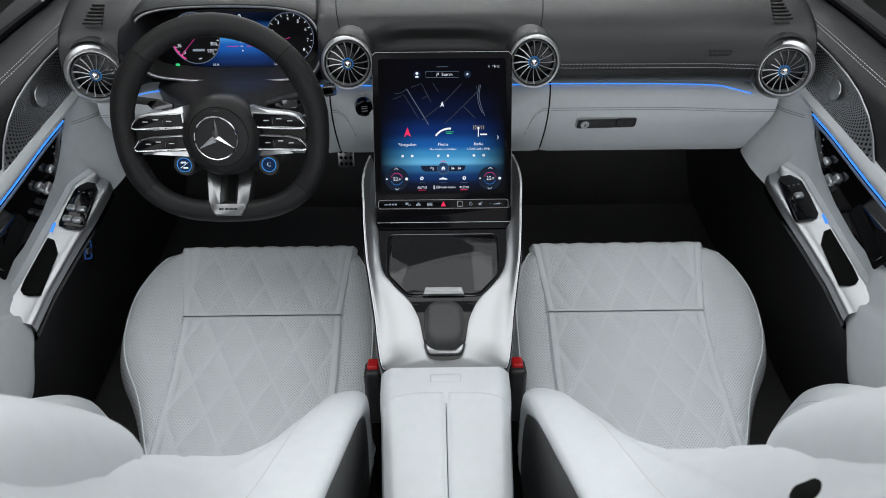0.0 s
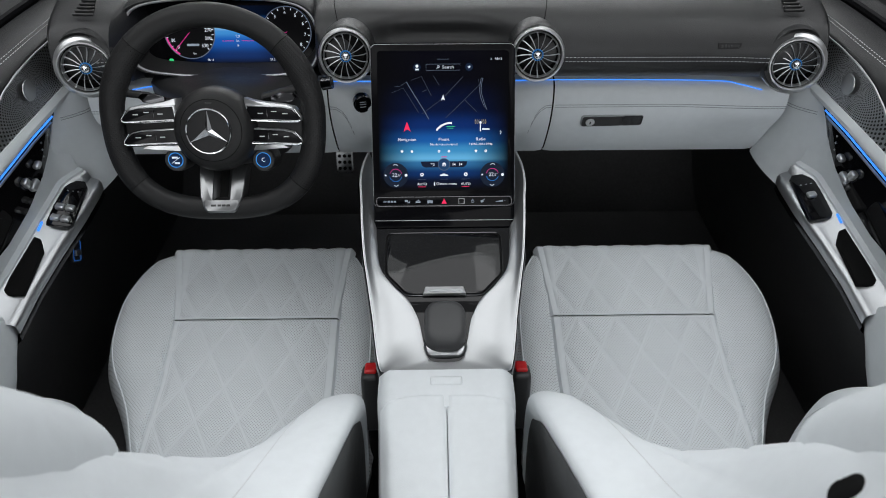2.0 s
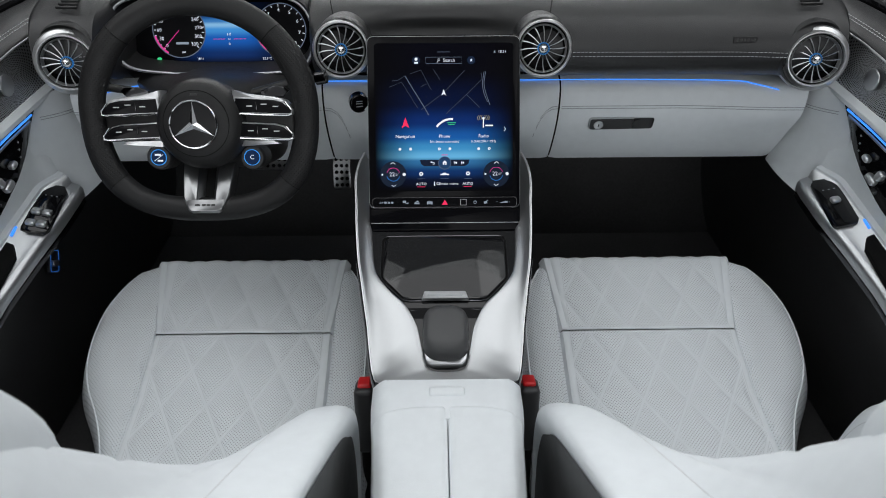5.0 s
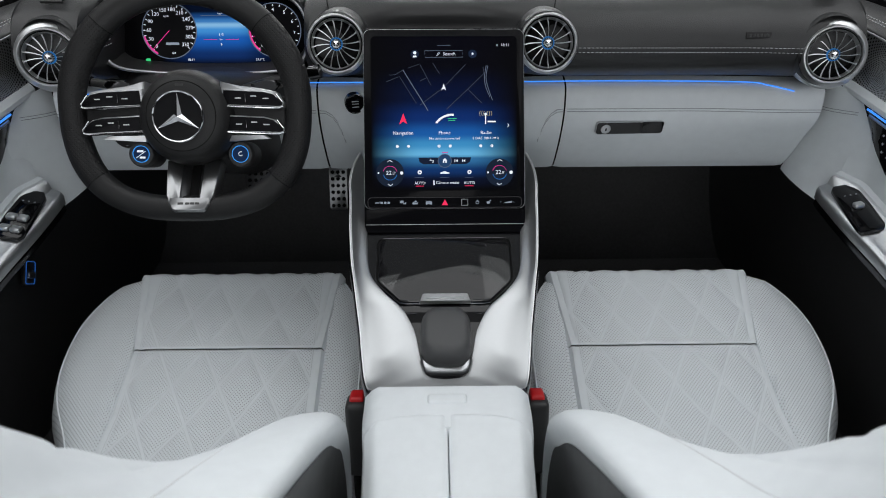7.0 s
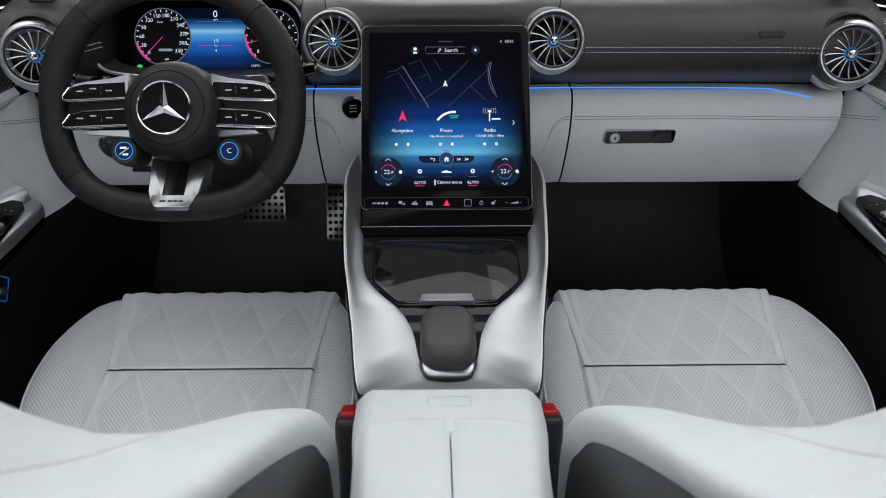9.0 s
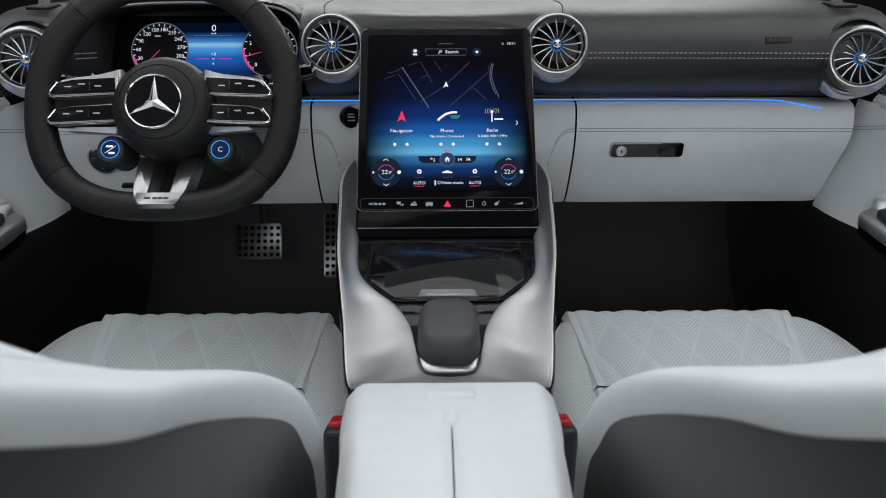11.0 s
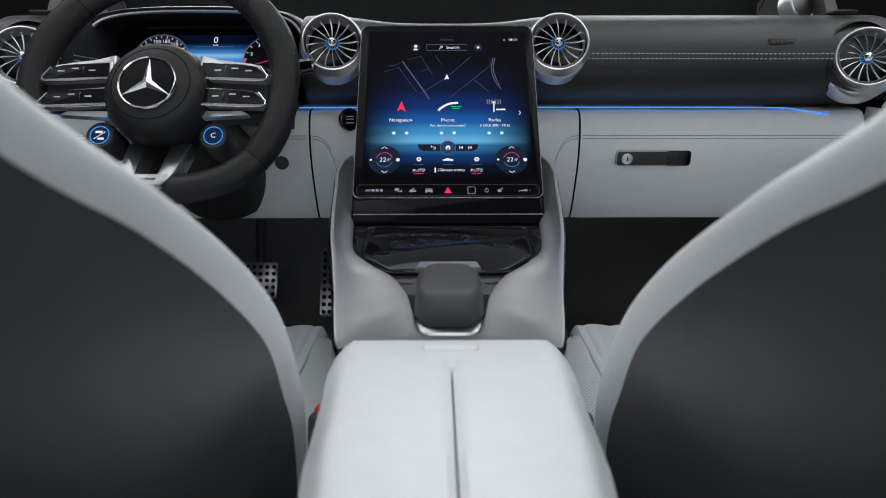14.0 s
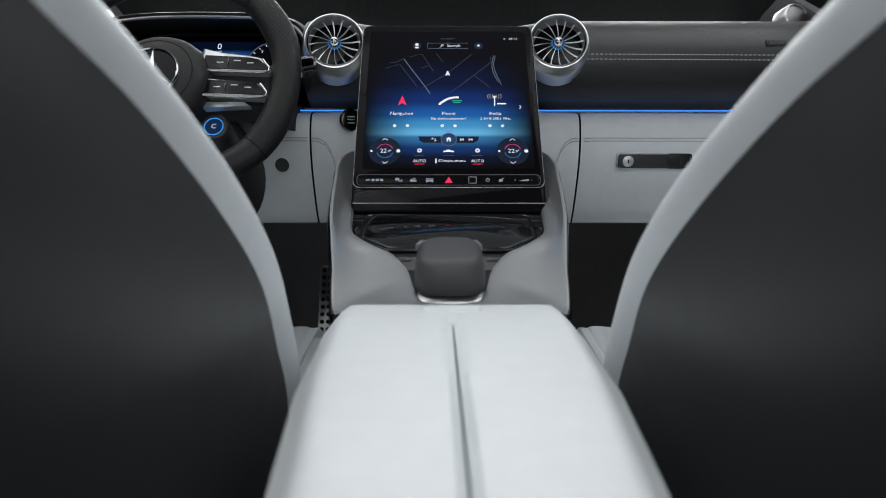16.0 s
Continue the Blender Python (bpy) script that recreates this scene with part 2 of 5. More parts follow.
GLOW_B = emit("display_blue", (0.03, 0.28, 0.9), 0.8)
INK = emit("display_black", (0.0, 0.0, 0.0), 0.0)

# ---- mesh helpers ----


def root_of(ob):
    while ob.parent:
        ob = ob.parent
    return ob


def thing(name, label, category, at=(0, 0, 0), group="", kind=""):
    ob = new(name)
    ob.location = at
    ob.empty_display_size = 0.05
    return tagged(ob, label, category, group, kind)


def part(name, bm, material, parent, label="", smooth=True, angle=40):
    """One bmesh, in the place's own metres, linked as one mesh object under parent."""
    me = bpy.data.meshes.new(name)
    if parent is not None:
        bm.transform(Matrix.Translation(-Vector(root_of(parent).location)))
    bmesh.ops.recalc_face_normals(bm, faces=bm.faces)
    if smooth:
        for f in bm.faces:
            f.smooth = True
        lim = radians(angle)
        for e in bm.edges:
            if len(e.link_faces) == 2 and e.calc_face_angle(0) > lim:
                e.smooth = False
    bm.to_mesh(me)
    bm.free()
    me.materials.append(material)
    ob = new(name, me)
    ob.parent = parent
    if label:
        tagged(ob, label)
    return ob


def loft(sections, closed=False, cap=False):
    """A skin over rows of points; closed: each row is a ring; cap: the end rows are filled."""
    bm = bmesh.new()
    rows = [[bm.verts.new(p) for p in s] for s in sections]
    for r, q in zip(rows, rows[1:]):
        k = len(r)
        for i in range(k if closed else k - 1):
            j = (i + 1) % k
            bm.faces.new((r[i], r[j], q[j], q[i]))
    if cap:
        bm.faces.new(rows[0])
        bm.faces.new(rows[-1][::-1])
    return bm


def merge(*bms):
    out = bms[0]
    for b in bms[1:]:
        me = bpy.data.meshes.new("tmp")
        b.to_mesh(me)
        b.free()
        out.from_mesh(me)
        bpy.data.meshes.remove(me)
    return out


def thick(bm, d):
    """Gives an open sheet a thickness d against its normals."""
    bmesh.ops.recalc_face_normals(bm, faces=bm.faces)
    bmesh.ops.solidify(bm, geom=list(bm.faces), thickness=d)
    return bm


def rbox(size, m=None, r=0.004, seg=3):
    """A box with rounded edges, centred, set at the pose m."""
    bm = bmesh.new()
    bmesh.ops.create_cube(bm, size=1.0, matrix=Matrix.Diagonal((*size, 1)))
    r = min(r, min(size) * 0.49)
    bmesh.ops.bevel(bm, geom=list(bm.edges), offset=r, segments=seg, profile=0.5, affect="EDGES")
    if m is not None:
        bm.transform(m)
    return bm


def spline(pts, n):
    """n points on a smooth curve through pts."""
    P = [np.array(p, float) for p in pts]
    P = [2 * P[0] - P[1]] + P + [2 * P[-1] - P[-2]]
    out = []
    for t in np.linspace(0, len(pts) - 1 - 1e-6, n):
        i = int(t)
        u = t - i
        a, b, c, d = P[i:i + 4]
        out.append(0.5 * (2 * b + (c - a) * u + (2 * a - 5 * b + 4 * c - d) * u * u + (3 * b - a - 3 * c + d) * u ** 3))
    return out


def tube(pts, r, k=10, closed=False, flat=1.0, taper=None):
    """A round rod along pts."""
    P = [Vector(p) for p in pts]
    rows = []
    n = len(P)
    up = Vector((0.01, 0.02, 1))
    for i, p in enumerate(P):
        a, b = P[(i - 1) % n if closed else max(i - 1, 0)], P[(i + 1) % n if closed else min(i + 1, n - 1)]
        d = (b - a).normalized()
        s = d.cross(up)
        if s.length < 0.05:
            s = d.cross(Vector((1, 0, 0)))
        s.normalize()
        q = s.cross(d)
        rr = r if taper is None else r * taper(i / (n - 1))
        rows.append([p + s * (rr * math.cos(2 * math.pi * j / k)) + q * (rr * flat * math.sin(2 * math.pi * j / k)) for j in range(k)])
    if closed:
        rows.append(rows[0])
        bm = loft(rows[:-1], True)
        bm.verts.ensure_lookup_table()
        m0 = (n - 1) * k
        for j in range(k):
            bm.faces.new((bm.verts[m0 + j], bm.verts[m0 + (j + 1) % k], bm.verts[(j + 1) % k], bm.verts[j]))
        return bm
    return loft(rows, True, True)


def lathe(profile, k=32, m=None):
    """(radius, height) pairs turned round the z axis; a radius of 0 closes the end."""
    rows = [[(max(r, 1e-5) * math.cos(2 * math.pi * j / k), max(r, 1e-5) * math.sin(2 * math.pi * j / k), h) for j in range(k)] for r, h in profile]
    bm = loft(rows, True)
    bmesh.ops.remove_doubles(bm, verts=bm.verts, dist=5e-5)
    if m is not None:
        bm.transform(m)
    return bm


def rounded(w, h, r, seg=6):
    """The outline of a rectangle with round corners."""
    out = []
    for cx, cy, a0 in ((w / 2 - r, h / 2 - r, 0), (-w / 2 + r, h / 2 - r, 90), (-w / 2 + r, -h / 2 + r, 180), (w / 2 - r, -h / 2 + r, 270)):
        for i in range(seg + 1):
            a = radians(a0 + 90 * i / seg)
            out.append((cx + r * math.cos(a), cy + r * math.sin(a)))
    return out


def slab(outline, z0, z1, m=None, bev=0.0):
    """A flat plate of an outline in x and y, from z0 to z1, with its upper edge broken by bev."""
    c = np.mean(np.array(outline), axis=0)
    rows = [[(x, y, z0) for x, y in outline], [(x, y, z1 - bev) for x, y in outline]]
    if bev:
        for f in (0.3, 1.0):
            rows.append([])
            for x, y in outline:
                d = np.array((x, y)) - c
                q = d * (1 - bev * f / max(np.linalg.norm(d), 1e-6))
                rows[-1].append((c[0] + q[0], c[1] + q[1], z1 - bev * (1 - f) * 0.7))
    bm = loft(rows, True, True)
    if m is not None:
        bm.transform(m)
    return bm


def words(text, size, m, align="CENTER"):
    """Letters of Blender's own font as a flat mesh at the pose m."""
    cu = bpy.data.curves.new("words", "FONT")
    cu.body, cu.size, cu.align_x, cu.align_y, cu.resolution_u = text, size, align, "CENTER", 2
    ob = bpy.data.objects.new("words", cu)
    me = bpy.data.meshes.new_from_object(ob)
    bm = bmesh.new()
    bm.from_mesh(me)
    bm.transform(m)
    bpy.data.objects.remove(ob)
    bpy.data.meshes.remove(me)
    bpy.data.curves.remove(cu)
    return bm


def lerp_table(table, t):
    xs = [r[0] for r in table]
    return [float(np.interp(t, xs, [r[i] for r in table])) for i in range(1, len(table[0]))]


def sstep(a, b, x):
    t = min(1, max(0, (x - a) / (b - a)))
    return t * t * (3 - 2 * t)


def plane_pose(origin, right, up):
    """A pose whose x runs along right, y along up and z out of the plane."""
    r, u = Vector(right).normalized(), Vector(up).normalized()
    n = r.cross(u).normalized()
    u = n.cross(r)
    m = Matrix((r, u, n)).transposed().to_4x4()
    m.translation = origin
    return m

# ---- the shell of the car ----


def plain(name, bm, material, label, category, smooth=False):
    ob = part(name, bm, material, None, "", smooth)
    return tagged(ob, label, category, "", "structure")


plain("floor", rbox((1.62, 3.0, 0.06), pose(0, 0.55, -0.03), 0.01), CARPET, "black carpeted floor of the car's footwells", "floor")
plain("wall_front", rbox((1.62, 0.05, 0.98), pose(0, 1.70, 0.40, -12), 0.01), CARPET, "black carpeted bulkhead behind the pedals", "bulkhead")
plain("wall_rear", rbox((1.62, 0.06, 0.70), pose(0, -0.75, 0.35, -12), 0.02), CARPET, "black trimmed bulkhead behind the seats", "bulkhead")
plain("studio_ground", rbox((14, 14, 0.1), pose(0, 0, -0.30), 0.01), mat("studio_floor", (0.02, 0.02, 0.021), 0.6, 0, 0.3, 3), "dark studio floor under the car", "ground")
for i, (x, y, w, d) in enumerate(((0, 7, 14, 0.1), (0, -7, 14, 0.1), (7, 0, 0.1, 14), (-7, 0, 0.1, 14))):
    plain("backdrop_%d" % (i + 1), rbox((w, d, 5), pose(x, y, 2.2), 0.01), mat("studio_cloth", (0.012, 0.012, 0.013), 0.9, 0, 0.3, 2), "black cloth backdrop of the studio", "backdrop")


# windscreen: a sloping pane over the dashboard
pane = loft([[(x, 1.60 - 0.68 * f, 0.845 + 0.49 * f + 0.02 * math.sin(math.pi * f)) for f in np.linspace(0, 1, 8)] for x in np.linspace(-0.68, 0.68, 9)])
GLAZING = bpy.data.materials.new("clear_glass")
GLAZING.use_nodes = True
gb = GLAZING.node_tree.nodes["Principled BSDF"]
gb.inputs["Base Color"].default_value = (0.95, 0.97, 0.96, 1)
gb.inputs["Roughness"].default_value = 0.02
gb.inputs["Transmission Weight"].default_value = 1.0
gb.inputs["IOR"].default_value = 1.45
ws = plain("window_1", thick(pane, 0.005), GLAZING, "clear sloping windscreen above the dashboard", "windscreen", True)
ws.visible_shadow = False

# ---- seats ----
CUSH = [(0.44, -0.13, 0.205), (0.50, -0.145, 0.215), (0.56, -0.165, 0.22), (0.66, -0.208, 0.236), (0.71, -0.228, 0.242), (0.79, -0.286, 0.248), (0.88, -0.295, 0.248), (0.95, -0.277, 0.236), (1.0, -0.236, 0.208), (1.035, -0.19, 0.172)]


def cushion_z(y):
    return 0.287 + (0.32 * (y - 0.863) if y > 0.75 else 0.32 * (0.75 - 0.863) + 0.14 * (y - 0.75))


def quilt(d, y, px, py, ox=0.0, oy=0.0):
    """Distance in metres from the nearest seam of a diamond quilting."""
    a = ((d - ox) / px + (y - oy) / py)
    b = ((d - ox) / px - (y - oy) / py)
    k = 1 / math.hypot(1 / px, 1 / py)
    return min(abs(a - round(a)), abs(b - round(b))) * k


def seat(xc, s, label, extra):
    root = thing("car_seat", label, "car seat", (xc, 0.75, 0.0), "front seats")

    def X(d):
        return xc + s * d
    # side bolsters of the cushion and the body under it
    ys = list(np.linspace(0.44, 1.035, 60))
    body = []
    for y in ys:
        lo, hi = np.mean([lerp_table(CUSH, y + dy) for dy in (-0.04, -0.03, -0.02, -0.01, 0, 0.01, 0.02, 0.03, 0.04)], axis=0)
        z = cushion_z(y)
        end = sstep(1.035, 0.985, y)
        row = []
        for u in np.linspace(-1, 1, 41):
            d = lo + (hi - lo) * (u + 1) / 2
            e = 1 - abs(u)
            crown = 0.016 * sstep(0.0, 0.22, e) - 0.05 * (1 - sstep(0.0, 0.12, e)) ** 2
            pit = 0.030 * sstep(-0.162, -0.140, d) * sstep(0.167, 0.145, d)
            row.append((X(d), y, z + crown - pit - 0.055 * (1 - end) ** 2))
        for k, (dd, zz) in enumerate(((hi - 0.004, 0.62), (hi - 0.012, 0.32), (hi - 0.03, 0.12))):
            row.append((X(dd), y, z * zz + 0.03))
        row = [(X(lo + 0.03), y, z * 0.12 + 0.03), (X(lo + 0.012), y, z * 0.32 + 0.03), (X(lo + 0.004), y, z * 0.62 + 0.03)] + row
        body.append(row)
    lo, hi = lerp_table(CUSH, 1.035)
    body.append([(xx, 1.045, min(zz, 0.24)) for xx, yy, zz in body[-1]])
    body.append([(xx, 1.03, min(zz, 0.06)) for xx, yy, zz in body[-1]])
    cush = part("cushion", loft(body), PERF, root, "white perforated leather seat cushion with raised bolsters")
    for j in (5, 41):
        part("piping", tube([r[j] for r in body[:-4]], 0.0016, 6), WHITE, cush, "narrow white piping")
    # quilted panels: the long one behind and the pull-out thigh support in front

    def panel(name, y0, y1, lift, roll, lab):
        rows = []
        n = int((y1 - y0) / 0.003)
        for i in range(n + 1):
            y = y0 + (y1 - y0) * i / n
            g = max(0, (y - 0.863) / 0.16)
            nose = 0.0
            if roll and y > y1 - 0.035:
                nose = 0.030 * (1 - math.sqrt(max(0, 1 - ((y - y1 + 0.035) / 0.0352) ** 2)))
            w0, w1 = -0.158 - 0.032 * g + nose, 0.163 + 0.020 * g - nose
            row = []
            for j in range(97):
                d = w0 + (w1 - w0) * j / 96
                ed = min(d - w0, w1 - d)
                z = cushion_z(y) + 0.015 + lift
                inside = sstep(0.016, 0.026, ed) * sstep(0, 0.018, y - y0) * sstep(0, 0.018, y1 - y)
                q = quilt(d, y, QPX, QPY, QPX / 2, 0.863)
                z -= 0.0017 * math.exp(-(q / 0.0050) ** 4) * inside
                z += 0.0018 * sstep(0.003, 0.02, q) * inside
                z -= 0.0018 * math.exp(-((ed - 0.018) / 0.002) ** 2)
                z -= 0.013 * (1 - sstep(0, 0.009, ed)) ** 2
                z -= 0.0018 * (1 - sstep(0, 0.003, y - y0)) ** 2
                if roll:
                    z -= 0.050 * (1 - sstep(0, 0.045, y1 - y)) ** 2.2
                else:
                    z -= 0.0018 * (1 - sstep(0, 0.003, y1 - y)) ** 2
                row.append((X(d), y, z))
            rows.append(row)
        if roll:
            rows.append([(x, y1 + 0.004, 0.20) for x, y, z in rows[-1]])
            rows.append([(x, y1 - 0.03, 0.10) for x, y, z in rows[-1]])
        ob = part(name, loft(rows), QUILT, root, lab)
        return ob
    panel("seat_panel", 0.455, 0.8630, 0.0, False, "diamond-quilted perforated white leather panel")
    panel("thigh_support", 0.8634, 1.042, 0.0022, True, "diamond-quilted white leather thigh support, rolled at the front")
    # backrest
    B = [(0.590, 0.25), (0.604, 0.33), (0.596, 0.412), (0.560, 0.468), (0.508, 0.519), (0.445, 0.565), (0.369, 0.608), (0.29, 0.650), (0.20, 0.72), (0.13, 0.85), (0.09, 0.95)]
    C = [(0.495, 0.22), (0.475, 0.29), (0.455, 0.36), (0.440, 0.425), (0.43, 0.50), (0.40, 0.56), (0.365, 0.63), (0.32, 0.71), (0.26, 0.81), (0.20, 0.91), (0.15, 1.0)]
    D = [(0.575, 0.19), (0.585, 0.30), (0.565, 0.392), (0.530, 0.444), (0.488, 0.495), (0.425, 0.543), (0.353, 0.588), (0.28, 0.627), (0.18, 0.705), (0.10, 0.82), (0.06, 0.93)]
    K = [(0.34, 0.10), (0.34, 0.18), (0.33, 0.26), (0.31, 0.33), (0.28, 0.39), (0.25, 0.46), (0.21, 0.54), (0.17, 0.62), (0.11, 0.74), (0.05, 0.86), (0.02, 0.96)]
    W = [(0.222, 0), (0.226, 0), (0.230, 0), (0.232, 0), (0.234, 0), (0.231, 0), (0.224, 0), (0.213, 0), (0.19, 0), (0.16, 0), (0.12, 0)]
    n = 110
    Bs, Cs, Ds, Ks, Ws = (spline(q, n) for q in (B, C, D, K, W))
    front, shell = [], []
    for i in range(n):
        b, c, dd, k, w = Bs[i], Cs[i], Ds[i], Ks[i], Ws[i][0] + extra
        row = []
        for j in range(101):
            u = -1 + 2 * j / 100
            a = abs(u)
            g = sstep(0.36, 0.86, a)
            y, z = c + (b - c) * g
            if a > 0.86:
                h = (a - 0.86) / 0.14
                y, z = b + (dd - b) * (1 - math.cos(h * math.pi / 2))
            x = u * w
            if a > 0.80:
                x = math.copysign(0.80 * w + (0.20 * w + 0.006) * math.sin((a - 0.80) / 0.20 * math.pi * 0.62) - 0.006 * sstep(0.9, 1, a), u)
            q = quilt(x, i / n * 0.85, QPX, QPY)
            ins = sstep(0.60, 0.50, a)
            y -= 0.0032 * math.exp(-(q / 0.0045) ** 2) * ins
            y -= 0.004 * math.exp(-((a - 0.60) * w / 0.004) ** 2)
            row.append((X(x), y, z))
        front.append(row)
        rings = []
        for j in range(33):
            th = math.pi * j / 32
            u = math.cos(th)
            f = math.sin(th) ** 0.55
            y, z = dd + (k - dd) * f
            ww = w - 0.003 - 0.012 * f * abs(u)
            rings.append((X(math.copysign(abs(u) ** 0.45, u) * ww), y, z))
        shell.append(rings)
    back = part("backrest", loft(front), WHITE, root, "smooth white leather backrest with deep side bolsters")
    for j in (14, 86):
        part("seam_line", tube([front[i][j] for i in range(6, n - 20, 2)], 0.0005, 5), THREAD, back)
    part("back_shell", loft(shell), SHELL, root, "dark grey leather-covered shell of the backrest")
    # headrest pad
    rows = []
    for i in range(25):
        ph = -math.pi / 2 + math.pi * i / 24
        row = []
        for j in range(48):
            th = 2 * math.pi * j / 48
            sx = math.copysign(abs(math.cos(th)) ** 0.55, math.cos(th)) * math.cos(ph) ** 0.5
            sy = math.copysign(abs(math.sin(th)) ** 0.7, math.sin(th)) * math.cos(ph) ** 0.5
            sz = math.copysign(abs(math.sin(ph)) ** 0.75, math.sin(ph))
            row.append(Vector((sx * 0.105, sy * 0.075, sz * 0.15)))
        rows.append(row)
    bm = loft(rows, True)
    bm.transform(pose(xc - s * 0.012, 0.235, 0.79, 28))
    part("headrest", bm, WHITE, root, "smooth white leather headrest pad")
    if s < 0:
        part("belt_slot", slab(rounded(0.018, 0.031, 0.0088), -0.006, 0.0012, plane_pose((xc - 0.111, 0.228, 0.799), (-0.44, -0.9, 0), (0.342, -0.167, 0.927)), 0.001), RUBBER, back, "dark oval belt guide slot")
    return root


seat(-0.358, 1, "white leather driver's sports seat with diamond quilting beside the console", 0.006)
seat(0.368, -1, "white leather passenger's sports seat with diamond quilting beside the console", 0.016)


def buckle(x, s):
    root = thing("belt_buckle", "black seat belt buckle with a red release button", "seat belt buckle", (x, 0.68, 0.0), "belt buckles")
    part("stalk", tube(spline([(x, 0.62, 0.05), (x, 0.64, 0.16), (x, 0.66, 0.26)], 8), 0.010), RUBBER, root)
    part("housing", rbox((0.031, 0.038, 0.115), pose(x, 0.674, 0.305, -14), 0.008), PLASTIC, root)
    part("release_button", rbox((0.020, 0.025, 0.024), pose(x, 0.690, 0.354, -14), 0.004), RED, root, "bright red release button")


buckle(-0.122, 1)
buckle(0.126, -1)

# ---- dashboard ----
dash = thing("dashboard", "two-tone dashboard, black leather above and white leather below", "dashboard", (0, 1.3, 0.5))
UP = [(1.118, 0.676), (1.078, 0.690), (1.045, 0.713), (1.036, 0.741), (1.047, 0.770), (1.076, 0.796), (1.13, 0.811), (1.25, 0.822), (1.40, 0.832), (1.56, 0.835)]


def upper_profile(x):
    ctr = math.exp(-((x - 0.0) / 0.13) ** 4)
    clu = sstep(-0.545, -0.515, x) * sstep(-0.205, -0.235, x)
    out = []
    for i, (y, z) in enumerate(UP):
        yy = y + 0.06 * ctr * (i < 5) + 0.03 * ctr * (i == 5)
        zz = z - 0.012 * ctr * (3 < i < 8)
        if i in (1, 2, 3, 4, 5):
            yy = yy + clu * (1.20 - yy) * 0.95
        if i == 6:
            yy = yy + clu * 0.07
        yy -= 0.012 * sstep(0.45, 0.64, abs(x)) * (i < 6)
        yy += sstep(0.640, 0.705, abs(x)) * max(0.0, 1.30 - yy) * 0.9
        zz -= 0.02 * sstep(0.66, 0.735, abs(x)) * (i > 4)
        out.append((yy, zz))
    return spline(out, 34)


part("upper_dash", loft([[(x, y, z) for y, z in upper_profile(x)] for x in np.linspace(-0.735, 0.735, 141)]), DARK, dash, "black leather upper dashboard")
LOW = [(1.130, 0.672), (1.100, 0.664), (1.090, 0.640), (1.090, 0.610), (1.100, 0.575), (1.122, 0.530), (1.142, 0.500), (1.165, 0.493), (1.30, 0.50)]


def lower(name, x0, x1, lab="", n=30):
    rows = []
    for x in np.linspace(x0, x1, n):
        e = min(abs(x - x0), abs(x - x1))
        r = 0.004 * (1 - sstep(0, 0.004, e))
        out = []
        for y, z in spline(LOW, 26):
            k = sstep(0.20, 0.10, abs(x))
            out.append((x, y + r - 0.05 * k * sstep(0.50, 0.60, z) * sstep(0.68, 0.64, z) - 0.012 * sstep(0.4, 0.62, abs(x)) * sstep(0.56, 0.62, z), z))
        rows.append(out)
    return part(name, loft(rows), WHITE, dash, lab)


part("joint_backing", loft([[(x, y + 0.010, z) for y, z in spline(LOW, 26)] for x in (-0.66, -0.25, -0.2, 0.2, 0.25, 0.66)]), RUBBER, dash, "dark backing behind the joints")
glove = lower("glovebox_door", 0.2095, 0.640, "white leather glovebox lid")
lower("centre_panel", -0.2065, 0.2065, "white leather panel round the console")
lower("knee_panel", -0.640, -0.2095, "white leather panel below the steering wheel")
part("light_strip", tube(spline([(0.10, 1.103, 0.671), (0.30, 1.104, 0.671), (0.50, 1.098, 0.670), (0.545, 1.092, 0.666), (0.585, 1.082, 0.659)], 40), 0.0010, 8), AMBIENT, dash, "thin glowing blue ambient light strip")
part("light_strip", tube(spline([(-0.10, 1.103, 0.671), (-0.16, 1.104, 0.671), (-0.225, 1.104, 0.671)], 12), 0.0010, 8), AMBIENT, dash, "thin glowing blue ambient light strip")
part("light_strip", tube(spline([(-0.50, 1.098, 0.670), (-0.545, 1.092, 0.666), (-0.585, 1.082, 0.659)], 12), 0.0010, 8), AMBIENT, dash, "thin glowing blue ambient light strip")
cover = []
for y, x0, x1, z, k in ((1.135, -0.525, -0.225, 0.690, 0.006), (1.09, -0.52, -0.23, 0.688, 0.008), (1.05, -0.485, -0.255, 0.690, 0.016), (1.00, -0.445, -0.285, 0.694, 0.024), (0.955, -0.425, -0.300, 0.690, 0.026)):
    row = [(x0, y, z - 0.05)] + [(x0 + (x1 - x0) * f, y, z + k * math.sin(math.pi * f) ** 0.7 - 0.01 * (1 - sstep(0, 0.1, min(f, 1 - f)))) for f in np.linspace(0, 1, 25)] + [(x1, y, z - 0.05)]
    cover.append(row)
part("column_cover", loft([[tuple(q) for q in r] for r in cover]), PLASTIC, dash, "black cover over the steering column")

# ---- round air vents ----


